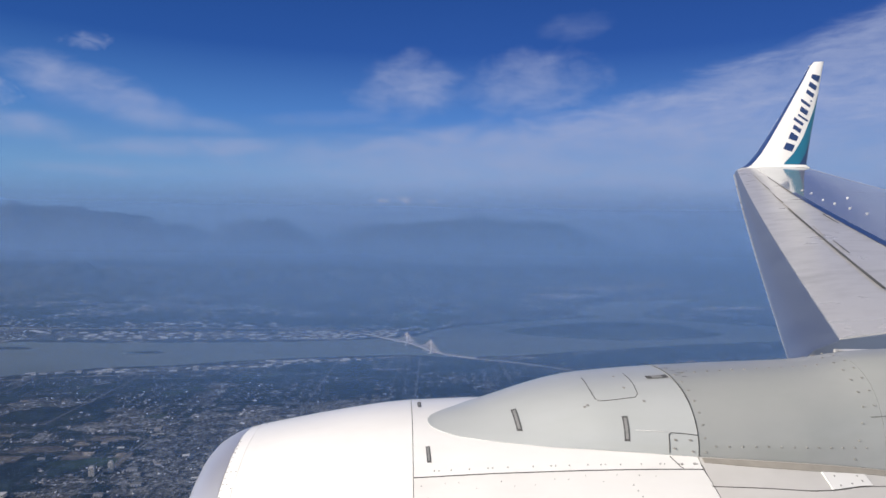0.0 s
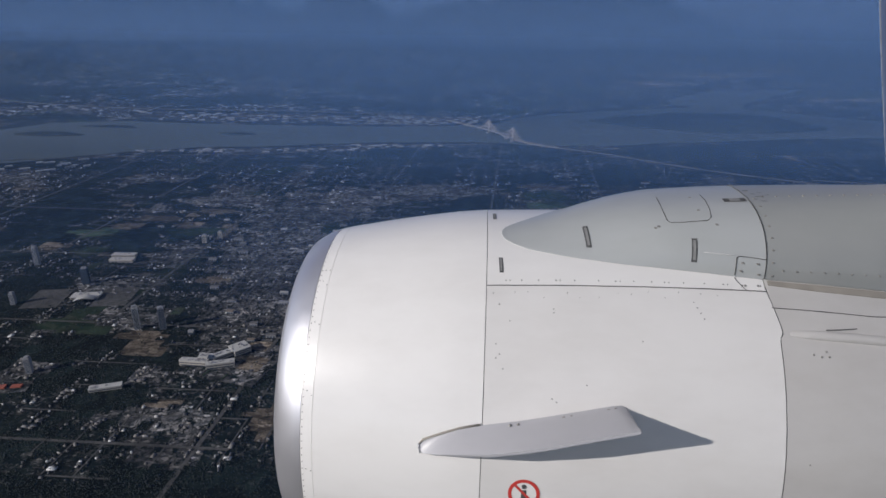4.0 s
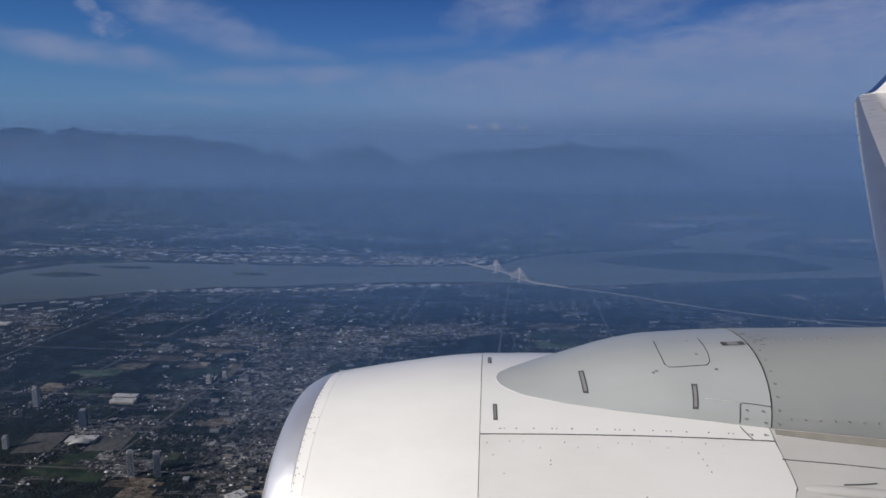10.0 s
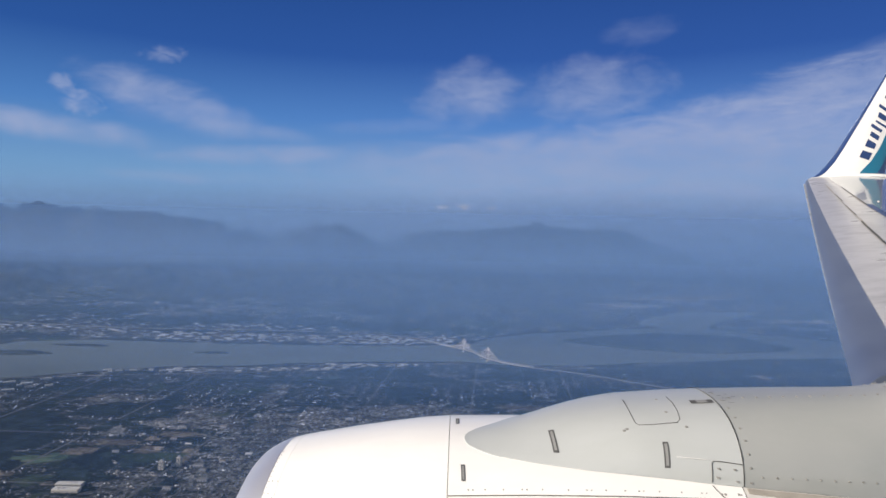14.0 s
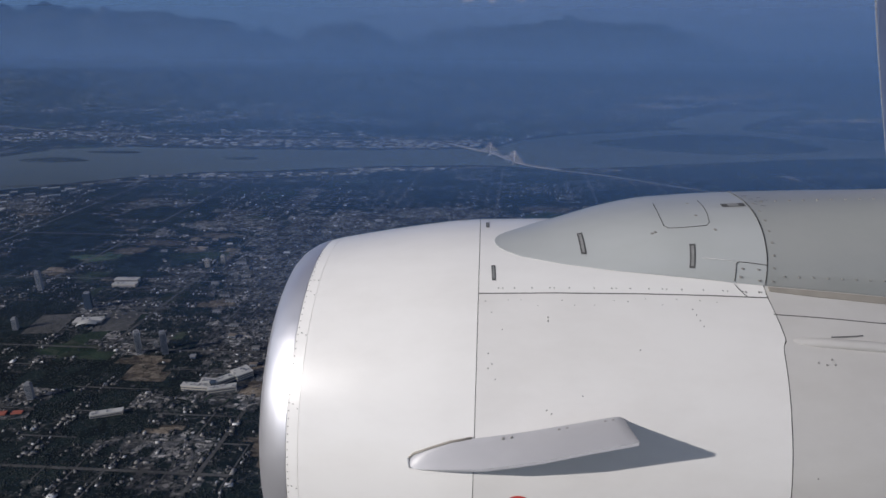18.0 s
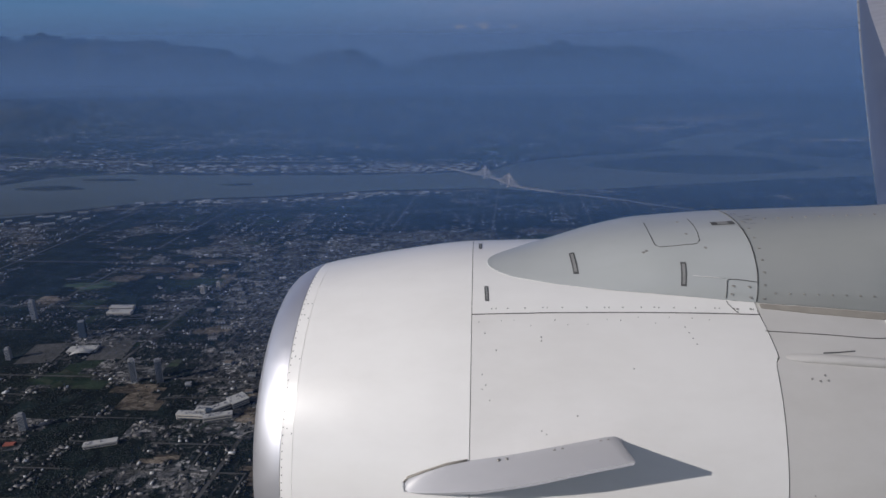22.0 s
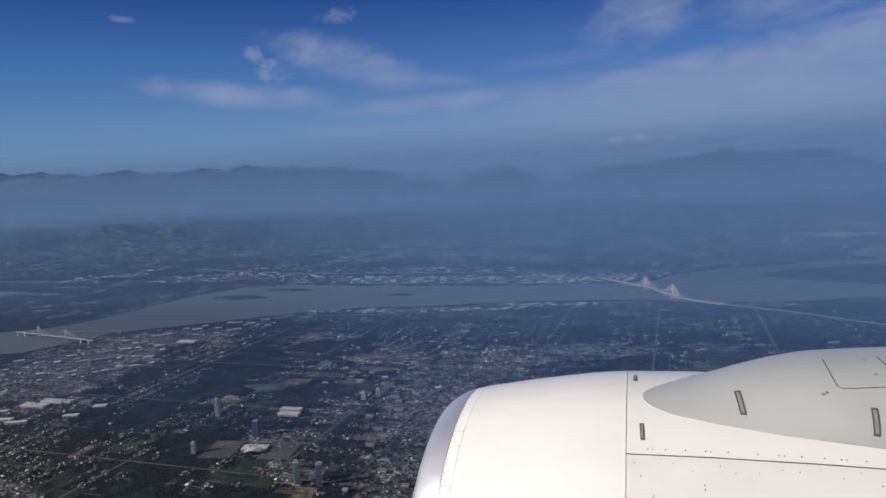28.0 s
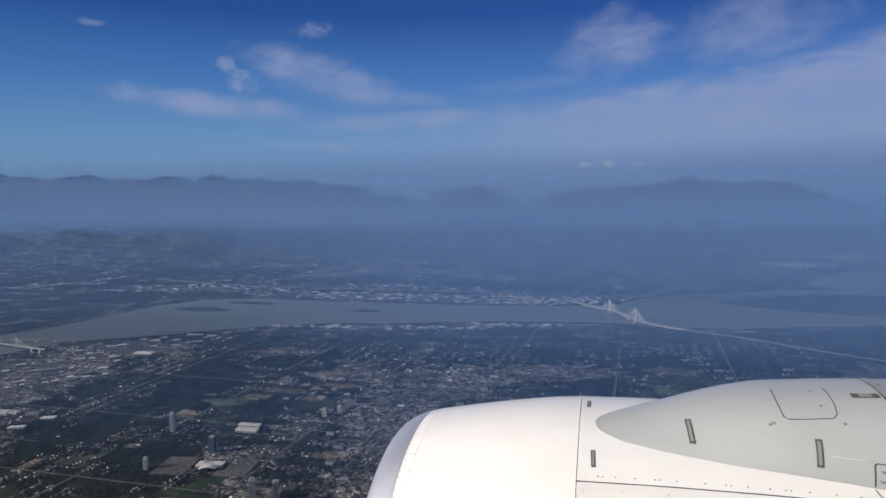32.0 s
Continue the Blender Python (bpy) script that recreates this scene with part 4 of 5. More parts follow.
rows = []
for i, p in enumerate(path):
    d = path[min(i + 1, len(path) - 1)] - path[max(i - 1, 0)]
    q = Vector((-d.y, d.x, 0)).normalized() * 3.2
    z = deck_z(p)
    rows.append([tuple(p - q - BO + Vector((0, 0, z))), tuple(p - BO + Vector((0, 0, z + 0.08))), tuple(p + q - BO + Vector((0, 0, z)))])
part("deck", sheet("deck", rows, DECK, 0.7, False), bridge, "pale road deck")
axis = (Vector((36, 707, 0)) - Vector((9, 758, 0))).normalized()
side = Vector((-axis.y, axis.x, 0))
for base_p in (Vector((9, 758, 0)), Vector((36, 707, 0))):
    o = base_p - BO
    v, f = tube([o + Vector((0, 0, -0.2)), o + Vector((0, 0, 5)), o + Vector((0, 0, 12)), o + Vector((0, 0, 17.2))], [1.0, 0.85, 0.6, 0.42], 8)
    mast = part("mast", mesh_of("mast", v, f, CONC, True), bridge, "tall tapered concrete mast")
    v, f = box(-2.6, 2.6, -1.2, 1.2, -0.2, 1.4)
    part("pier", mesh_of("pier", [tuple(o + side * a + axis * b + Vector((0, 0, c))) for a, b, c in v], f, CONC), bridge)
    for s in (-1, 1):
        for k in range(1, 13):
            run = 1.8 * k
            for w in (-1, 1):
                foot = base_p + axis * s * run
                foot = min(path, key=lambda q: (q - foot).length)
                foot = base_p + axis * s * run + side * w * 2.6
                top = o + Vector((0, 0, 9.5 + 0.58 * k))
                v, f = tube([top, foot - BO + Vector((0, 0, deck_z(foot)))], 0.075, 4)
                part("stay_cable", mesh_of("stay_cable", v, f, CABLE), bridge)
for p in path[4::5]:
    if (p - Vector((9, 758, 0))).length > 24 and (p - Vector((36, 707, 0))).length > 12:
        v, f = joined([box(p.x - BO.x - 1.8, p.x - BO.x - 1.0, p.y - BO.y - 0.5, p.y - BO.y + 0.5, -0.2, deck_z(p) - 0.4),
                       box(p.x - BO.x + 1.0, p.x - BO.x + 1.8, p.y - BO.y - 0.5, p.y - BO.y + 0.5, -0.2, deck_z(p) - 0.4)])
        part("pier", mesh_of("pier", v, f, CONC), bridge)

# ---- streets, houses, trees ----
def in_water(x, y):
    return (y > low_bank(x) - 4) & (y < high_bank(x) + 4) & ~(((x - 312) / 146) ** 2 + ((y - 866) / 70) ** 2 < 0.8)


def many(name, verts, quads, tris, mat, label, category, mats=None):
    me = bpy.data.meshes.new(name)
    nv = len(verts)
    loops = np.concatenate([quads.ravel(), tris.ravel()]).astype(np.int32)
    sizes = np.concatenate([np.full(len(quads), 4), np.full(len(tris), 3)])
    starts = np.concatenate([[0], np.cumsum(sizes)[:-1]]).astype(np.int32)
    me.vertices.add(nv)
    me.vertices.foreach_set("co", verts.astype(np.float32).ravel())
    me.loops.add(len(loops))
    me.loops.foreach_set("vertex_index", loops)
    me.polygons.add(len(sizes))
    me.polygons.foreach_set("loop_start", starts)
    for m in (mats or [mat]):
        me.materials.append(m)
    me.update(calc_edges=True)
    return tagged(new(name, me), label, category, kind="stuff"), me


# street grid
STREET_X = np.arange(-704, 700, 11.0)
STREET_Y = np.arange(120, 700, 17.0)
sv, sq = [], []


def strip_quads(ax, ay, bx, by, w, z):
    dx, dy = bx - ax, by - ay
    l = math.hypot(dx, dy)
    px, py = -dy / l * w / 2, dx / l * w / 2
    o = len(sv)
    sv.extend([(ax - px, ay - py, z), (bx - px, by - py, z), (bx + px, by + py, z), (ax + px, ay + py, z)])
    sq.append((o, o + 1, o + 2, o + 3))


def lean(y):
    return 0.06 * (y - 300)


for axis_y in (True, False):
    lines = STREET_X if axis_y else STREET_Y
    steps = np.arange(112, 700, 8.5) if axis_y else np.arange(-700, 700, 11.0)
    A, S = np.meshgrid(lines, steps, indexing="ij")
    X, Y = (A + lean(S), S) if axis_y else (S, A)
    K, N = ground_kind(X, Y), value_noise(X, Y, 40, 41 if axis_y else 43)
    wet = in_water(X, Y + 5)
    for i, line in enumerate(lines):
        big = int(round(line / (11 if axis_y else 17))) % (8 if axis_y else 5) == 0
        for j, s in enumerate(steps):
            if wet[i, j] or not ((big and N[i, j] > 0.22) or (K[i, j] in (0, 3) and N[i, j] > 0.40)):
                continue
            if axis_y:
                strip_quads(line + lean(s), s, line + lean(s + 8.5), s + 8.5, 1.7 if big else 0.6, 0.16 if big else 0.12)
            else:
                strip_quads(s, line, s + 11.0, line, 1.3 if big else 0.75, 0.20 if big else 0.14)
many("streets", np.array(sv), np.array(sq), np.zeros((0, 3), int), L_ROAD, "grid of narrow suburban streets", "street")

rs = np.random.RandomState(9)


def scatter(n, x0, x1, y0, y1, power=1.0):
    """Random places, denser towards the near edge."""
    y = y0 + (y1 - y0) * rs.rand(n) ** power
    x = (x0 + (x1 - x0) * rs.rand(n))
    return x, y


def street_gap(x, y):
    u = np.abs((x - lean(y) + 5.5) % 11 - 5.5)
    v = np.abs((y - 120 + 8.5) % 17 - 8.5)
    return np.minimum(u, v)


# houses: gabled boxes along the streets
hx, hy = scatter(230000, -620, 560, 116, 690, 1.3)
k = ground_kind(hx, hy)
g = street_gap(hx, hy)
col = np.abs((hx - lean(hy) + 5.5) % 11 - 5.5)
row = np.abs((hy - 120 + 8.5) % 17 - 8.5)
patchy = value_noise(hx, hy, 34, 51) * 0.6 + value_noise(hx, hy, 12, 53) * 0.4
district = value_noise(hx, hy, 75, 57)
along = np.where(district > 0.52, (row > 1.0) & (row < 2.7) & (col > 0.7), (col > 0.75) & (col < 2.4) & (row > 0.9))
thin = np.clip(1.15 - (hy - 300) / 420, 0.34, 1.0)
keep = ((k == 0) | ((k == 3) & (rs.rand(len(hx)) < 0.55))) & ~in_water(hx, hy) & along & (rs.rand(len(hx)) < thin) & (rs.rand(len(hx)) < np.clip((patchy - 0.18) * 3.2, 0.08, 1.0))
hx, hy = hx[keep], hy[keep]
loose = np.clip((hy - 260) / 300, 0.15, 1.0) * 1.5
hx, hy = hx + loose * rs.randn(len(hx)), hy + loose * rs.randn(len(hy))
fx, fy = scatter(40000, -950, 800, 800, 1900, 1.6)
kf = ground_kind(fx, fy)
keep = (kf == 0) & (fy > high_bank(fx) + 12) & (value_noise(fx, fy, 70, 52) * 0.6 + value_noise(fx, fy, 22, 54) * 0.4 > 0.45)
hx, hy = np.concatenate([hx, fx[keep]]), np.concatenate([hy, fy[keep]])
nh = len(hx)
hw, hd, hh = 0.20 + 0.16 * rs.rand(nh), 0.28 + 0.28 * rs.rand(nh), 0.30 + 0.22 * rs.rand(nh)
large = 1 + 1.8 * rs.rand(nh) ** 9 + np.where(ground_kind(hx, hy) == 3, 1.1 * rs.rand(nh) ** 2, 0)
hw, hd = hw * large, hd * large
hw, hd = hw * np.where(hy > 800, 2.0, 1.0), hd * np.where(hy > 800, 2.0, 1.0)
hr = hh + np.where(large > 1.8, 0.05, 0.18 + 0.16 * rs.rand(nh))
turn = np.where(rs.rand(nh) < 0.5, 0, np.pi / 2) + 0.06 + 0.08 * rs.randn(nh)
ct, st = np.cos(turn), np.sin(turn)
tmpl = np.array([(-1, -1, 0), (1, -1, 0), (1, 1, 0), (-1, 1, 0), (-1, -1, 1), (1, -1, 1), (1, 1, 1), (-1, 1, 1), (0, -1, 2), (0, 1, 2)], float)
P = np.zeros((nh, 10, 3))
lx, ly = tmpl[None, :, 0] * hw[:, None], tmpl[None, :, 1] * hd[:, None]
P[:, :, 0] = hx[:, None] + lx * ct[:, None] - ly * st[:, None]
P[:, :, 1] = hy[:, None] + lx * st[:, None] + ly * ct[:, None]
P[:, :, 2] = np.where(tmpl[None, :, 2] == 0, -0.1, np.where(tmpl[None, :, 2] == 1, hh[:, None], hr[:, None]))
P[:, :, 2] += rise_at(hx, hy)[:, None]


def island_material(name, stops, rough=0.7):
    n = Nodes(name, rough)
    gmt = n.tree.nodes.new("ShaderNodeNewGeometry")
    n.colour(n.ramp(gmt.outputs["Random Per Island"], *stops))
    return n.mat


ROOF = island_material("house_roof", ((0.0, (0.045, 0.048, 0.054)), (0.35, (0.085, 0.085, 0.088)), (0.60, (0.145, 0.13, 0.118)), (0.80, (0.20, 0.187, 0.17)), (0.89, (0.32, 0.30, 0.285)), (0.945, (0.66, 0.66, 0.65))), 0.55)
WALL = island_material("house_wall", ((0.0, (0.08, 0.078, 0.074)), (0.75, (0.15, 0.14, 0.128)), (0.965, (0.34, 0.33, 0.315))))
# Brighter copy of ROOF, so that distant roofs show through the haze sheets.
ROOF_BRIGHT = island_material("brightened_roof", ((0.0, (0.08, 0.082, 0.086)), (0.40, (0.19, 0.18, 0.17)), (0.70, (0.42, 0.39, 0.355)), (0.88, (0.76, 0.75, 0.73)), (1.0, (0.85, 0.85, 0.85))), 0.6)
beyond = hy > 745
for name, pick, roof, label in (("houses", ~beyond, ROOF, "thousands of small pitched-roof houses"), ("roofs_beyond_the_river", beyond, ROOF_BRIGHT, "hundreds of brightened roofs among trees beyond the river")):
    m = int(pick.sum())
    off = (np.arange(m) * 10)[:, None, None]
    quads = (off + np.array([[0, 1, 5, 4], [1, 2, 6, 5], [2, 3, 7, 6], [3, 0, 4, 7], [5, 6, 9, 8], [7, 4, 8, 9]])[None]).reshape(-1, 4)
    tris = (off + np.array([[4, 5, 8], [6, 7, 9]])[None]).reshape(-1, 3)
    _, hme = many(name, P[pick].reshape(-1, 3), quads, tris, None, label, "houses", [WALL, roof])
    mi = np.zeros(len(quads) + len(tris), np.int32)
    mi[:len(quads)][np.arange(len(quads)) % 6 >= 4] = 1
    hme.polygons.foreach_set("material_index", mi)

# trees: small uneven crowns, two tiers of points
tx, ty = scatter(330000, -640, 600, 112, 720, 1.35)
wx, wy = scatter(170000, -330, 60, 112, 330, 1.2)
tx, ty = np.concatenate([tx, wx]), np.concatenate([ty, wy])
k = ground_kind(tx, ty)
p = np.where(k == 1, 0.30 + 0.9 * (value_noise(tx, ty, 9, 63) > 0.36), np.where(k == 0, 0.42 * (street_gap(tx, ty) > 0.8) * (value_noise(tx, ty, 5, 65) > 0.42), np.where(k == 2, 0.04, 0.06)))
p = np.where((k == 0) & (value_noise(tx, ty, 30, 61) > 0.55), p * 1.6, p)
keep = (rs.rand(len(tx)) < p) & ~in_water(tx, ty)
tx, ty, k = tx[keep], ty[keep], k[keep]
ex, ey = scatter(42000, -950, 800, 800, 2000, 1.7)
ke = ground_kind(ex, ey)
keep = ((ke == 1) | (rs.rand(len(ex)) < 0.25)) & (ey > high_bank(ex) + 8)
tx, ty, k = np.concatenate([tx, ex[keep]]), np.concatenate([ty, ey[keep]]), np.concatenate([k, ke[keep]])
ix, iy = 312 + 136 * (2 * rs.rand(2500) - 1), 866 + 63 * (2 * rs.rand(2500) - 1)
rim = ((ix - 312) / 146) ** 2 + ((iy - 866) / 70) ** 2
keep = (rim < 0.92) & ((rim > 0.7) | (rs.rand(2500) < 0.12))
tx, ty, k = np.concatenate([tx, ix[keep]]), np.concatenate([ty, iy[keep]]), np.concatenate([k, np.ones(keep.sum(), int)])
nt = len(tx)
big = np.where(k == 1, 1.0, 0.9) * np.where(ty > 800, 2.4, 1.0)
grown = 0.5 + 0.8 * rs.rand(nt) ** 1.6
th, tr = (0.34 + 0.46 * rs.rand(nt)) * big * grown * np.where(k == 1, 0.5, 1.0), (0.20 + 0.20 * rs.rand(nt)) * big * grown
ang = np.arange(4) * np.pi / 2
ring1 = np.stack([np.cos(ang), np.sin(ang)], 1)
spin_a = rs.rand(nt) * np.pi
ca, sa = np.cos(spin_a)[:, None], np.sin(spin_a)[:, None]
P = np.zeros((nt, 9, 3))
jit = 0.6 + 0.8 * rs.rand(nt, 8)
reach = np.concatenate([ring1 * 0.75, ring1])[None] * (tr[:, None] * jit)[:, :, None]
P[:, :8, 0], P[:, :8, 1] = reach[:, :, 0] * ca - reach[:, :, 1] * sa, reach[:, :, 0] * sa + reach[:, :, 1] * ca
P[:, :4, 2] = 0.04
P[:, 4:8, 2] = (th * 0.5)[:, None] * (0.6 + 0.7 * rs.rand(nt, 4))
P[:, 8, 2] = th
P[:, 8, :2] = 0.25 * (rs.rand(nt, 2) - 0.5)
P[:, :, 0] += tx[:, None]
P[:, :, 1] += ty[:, None]
P[:, :, 2] += rise_at(tx, ty)[:, None]
isl = ((tx - 312) / 146) ** 2 + ((ty - 866) / 70) ** 2 < 1
P[isl, :, 2] += 1.0
off = (np.arange(nt) * 9)[:, None, None]
quads = (off + np.array([[i, (i + 1) % 4, 4 + (i + 1) % 4, 4 + i] for i in range(4)])[None]).reshape(-1, 4)
tris = (off + np.array([[4 + i, 4 + (i + 1) % 4, 8] for i in range(4)])[None]).reshape(-1, 3)
TREE = island_material("tree_crowns", ((0.0, (0.005, 0.010, 0.009)), (0.35, (0.009, 0.016, 0.013)), (0.65, (0.015, 0.023, 0.017)), (0.88, (0.026, 0.030, 0.023)), (1.0, (0.046, 0.044, 0.036))), 0.95)
many("trees", P.reshape(-1, 3), quads, tris, TREE, "dark conifers and bare trees among the houses", "trees")
# ---- named buildings ----
B_WHITE = plain("white_roof_membrane", (0.53, 0.515, 0.485), 0.7, 0, 0.25, 0.9)
B_GREY = plain("grey_cladding", (0.30, 0.30, 0.31), 0.6, 0, 0.3, 0.9)
B_TAN = plain("tan_wall", (0.46, 0.42, 0.36), 0.7, 0, 0.25, 0.9)
B_FLAT = plain("gravel_roof", (0.17, 0.165, 0.16), 0.85, 0, 0.4, 1.2)
B_DUN = plain("dun_roof", (0.22, 0.18, 0.14), 0.8, 0, 0.35, 1.0)
B_GLASS = plain("blue_grey_glazing", (0.07, 0.09, 0.12), 0.2, 0, 0.3, 1.5)
B_RED = plain("rust_red_roof", (0.36, 0.10, 0.06), 0.7, 0, 0.3, 0.8)


def block(parent, name, x0, x1, y0, y1, z0, z1, mat, turn=0.0, label=""):
    v, f = box(x0, x1, y0, y1, z0, z1)
    c, s = math.cos(turn), math.sin(turn)
    return part(name, mesh_of(name, [(x * c - y * s, x * s + y * c, z) for x, y, z in v], f, mat), parent, label)


def wing_block(parent, x0, x1, y0, y1, h, turn=0.0, units=6):
    """A flat-roofed block with walls, parapet, window bands and roof plant."""
    block(parent, "wall", x0, x1, y0, y1, 0, h, B_TAN, turn)
    block(parent, "roof", x0 - 0.12, x1 + 0.12, y0 - 0.12, y1 + 0.12, h + 0.004, h + 0.25, B_WHITE, turn, "pale membrane roof")
    n = max(1, int(h / 0.9))
    for k in range(n):
        z = 0.35 + k * (h - 0.3) / n
        block(parent, "window_band", x0 + 0.3, x1 - 0.3, y0 - 0.04, y0 - 0.005, z, z + 0.4, B_GLASS, turn)
        block(parent, "window_band", x0 - 0.04, x0 - 0.005, y0 + 0.3, y1 - 0.3, z, z + 0.4, B_GLASS, turn)
    r = random.Random(int(x0 * 7 + y0 * 3 + h * 11))
    for _ in range(units):
        x, y, w = r.uniform(x0 + 1, x1 - 1), r.uniform(y0 + 0.6, y1 - 0.6), r.uniform(0.2, 0.6)
        block(parent, "roof_plant", x - w, x + w, y - 0.3, y + 0.3, h + 0.25, h + 0.25 + r.uniform(0.25, 0.5), B_GREY, turn)


hosp = thing("hospital", (-113, 226, 0), "large pale branching hospital with flat roofs beside a car park", "hospital")
wing_block(hosp, -12.5, -0.5, -4.4, -1.5, 2.3, -0.04, 10)
wing_block(hosp, -2.0, 9.5, -6.2, -3.4, 2.3, 0.33, 8)
wing_block(hosp, -5.5, 1.5, -1.3, 2.2, 2.7, 0.10, 6)
wing_block(hosp, 0.5, 10.5, -2.0, 1.4, 2.6, 0.80, 8)
wing_block(hosp, 9.0, 16.5, -3.6, 3.0, 2.9, 0.80, 9)
block(hosp, "entrance", -1.2, 1.2, -1.6, 0.2, 0, 3.3, B_GLASS, 0.1, "glazed entrance block")
block(hosp, "car_park", -10, 27, -12, 14, 0.15, 0.3, L_WORKS, -0.22, "asphalt car park")
block(hosp, "cleared_lot", 13, 23, -2, 9, 0.304, 0.36, L_EARTH, -0.22, "brown cleared lot")
for k in range(3):
    block(hosp, "car_park_island", -6 + 9 * k, -5.6 + 9 * k, -11, -6.5, 0.304, 0.5, L_GRASS, -0.22)

hall = thing("long_hall", (-147, 203, 0), "long low pale hall at the edge of the wood", "hall")
wing_block(hall, -6, 6, -1.4, 1.4, 1.3, 0.35, 5)


def tower(at, w, d, h, label, turn=0.0, mat=B_TAN, storeys=14):
    ob = thing("tower_block", (*at, 0), label, "tower block", "tower blocks in the town centre")
    block(ob, "wall", -w, w, -d, d, 0, h, mat, turn)
    block(ob, "roof", -w * 0.7, w * 0.7, -d * 0.7, d * 0.7, h, h + 0.7, B_GREY, turn)
    for k in range(storeys):
        z = 0.4 + k * (h - 0.6) / storeys
        for s in (-1, 1):
            a, b = (d + 0.005, d + 0.04) if s > 0 else (-d - 0.04, -d - 0.005)
            block(ob, "window_band", -w * 0.86, w * 0.86, a, b, z, z + (h / storeys) * 0.45, B_GLASS, turn)
        block(ob, "window_band", -w - 0.04, -w - 0.005, -d * 0.8, d * 0.8, z, z + (h / storeys) * 0.45, B_GLASS, turn)
    return ob


tower((-160, 252), 1.3, 1.2, 11.5, "slim pale high-rise tower beside a cleared site", 0.5, B_WHITE, 20)
tower((-148, 253), 1.4, 1.3, 11.0, "slim dark glazed high-rise tower", 0.5, B_GREY, 20)
tower((-258, 322), 1.3, 1.3, 11.0, "slim grey high-rise tower among houses", 0.2, B_GREY, 18)
tower((-214, 299), 1.8, 1.5, 9.0, "dark glazed office tower above a mall", 0.3, B_GLASS, 12)
tower((-236, 272), 1.1, 1.1, 6.0, "small grey tower block", 0.2, B_GREY, 10)
tower((-176, 366), 1.4, 1.2, 5.0, "pale mid-rise tower block", 0.1, B_TAN, 9)
tower((-168, 372), 1.2, 1.2, 5.5, "pale mid-rise tower block", 0.1, B_TAN, 9)
tower((-185, 212), 1.2, 1.2, 7.0, "grey mid-rise tower block", 0.3, B_GREY, 11)

mall = thing("shopping_mall", (-203, 283, 0), "sprawling grey shopping mall with a white canopy", "shopping mall")
wing_block(mall, -8, 6, -3, 3, 1.2, 0.15, 8)
canopy = [[(-3 + 9 * u, -6.5 + 2.2 * v + 3 * u * u, 2.0 + 1.4 * math.sin(math.pi * u) - 0.5 * v * v) for v in np.linspace(-1, 1, 7)] for u in np.linspace(0, 1, 14)]
part("canopy", sheet("canopy", canopy, B_WHITE, 0.2), mall, "swept white canopy")
for dx in (-20, 14):
    block(mall, "car_park", dx - 9, dx + 9, -12, 10, 0.12, 0.26, L_ROAD, 0.15)

library = thing("civic_hall", (-214, 338, 0), "flat white-roofed civic hall", "hall")
wing_block(library, -7, 7, -2, 2, 1.8, 0.05, 4)
wing_block(library, -5, 9, -9, -5, 1.6, 0.05, 4)
works = thing("brick_yard", (-190, 200, 0), "low sheds with rust-red stock in a yard", "yard")
block(works, "yard", -14, 12, -4, 4, 0.12, 0.26, L_WORKS, 0.2)
block(works, "shed", -4, 3, -1.2, 1.2, 0.26, 0.9, B_RED, 0.2, "rust-red shed")
block(works, "shed", 5, 9, -1.0, 1.0, 0.26, 0.8, B_RED, 0.2, "rust-red shed")

wr = random.Random(12)


def warehouse(x, y, w, d, h, turn, mat, town=False):
    if town:
        ob = thing("commercial_building", (x, y, 0), "low flat-roofed commercial building among the houses", "building", "commercial buildings in the town")
    else:
        ob = thing("warehouse", (x, y, float(rise_at(np.array(float(x)), np.array(float(y))))), "long flat-roofed pale warehouse beside the river", "warehouse", "warehouses by the river")
    block(ob, "wall", -w, w, -d, d, 0, h, B_GREY, turn)
    block(ob, "roof", -w - 0.15, w + 0.15, -d - 0.15, d + 0.15, h + 0.004, h + 0.2, mat, turn)
    for k in range(3):
        u = -w * 0.6 + k * w * 0.6
        block(ob, "loading_door", u - 0.4, u + 0.4, -d - 0.05, -d - 0.006, 0.05, min(0.8, h * 0.7), B_GLASS, turn)
    return ob


placed = []


def yard(n, cx, cy, rx, ry, turn, big=1.0, town=False):
    for _ in range(n * 6):
        if n <= 0:
            break
        a, b = wr.uniform(-1, 1), wr.uniform(-1, 1)
        x, y = cx + a * rx * math.cos(turn) - b * ry * math.sin(turn), cy + a * rx * math.sin(turn) + b * ry * math.cos(turn)
        if bool(in_water(np.array(x), np.array(y))) or any(math.hypot(x - p, y - q) < 8 * big for p, q in placed):
            continue
        if bool(near_path(np.array(x), np.array(y), HWA[::3], 9)):
            continue
        placed.append((x, y))
        warehouse(x, y, wr.uniform(1.8, 5.5) * big, wr.uniform(1.0, 2.4) * big, wr.uniform(0.9, 1.5), turn + wr.uniform(-0.1, 0.1), wr.choice([B_WHITE, B_FLAT, B_FLAT, B_GREY, B_FLAT, B_DUN] if town else [B_WHITE, B_WHITE, B_TAN, B_FLAT]), town)
        n -= 1


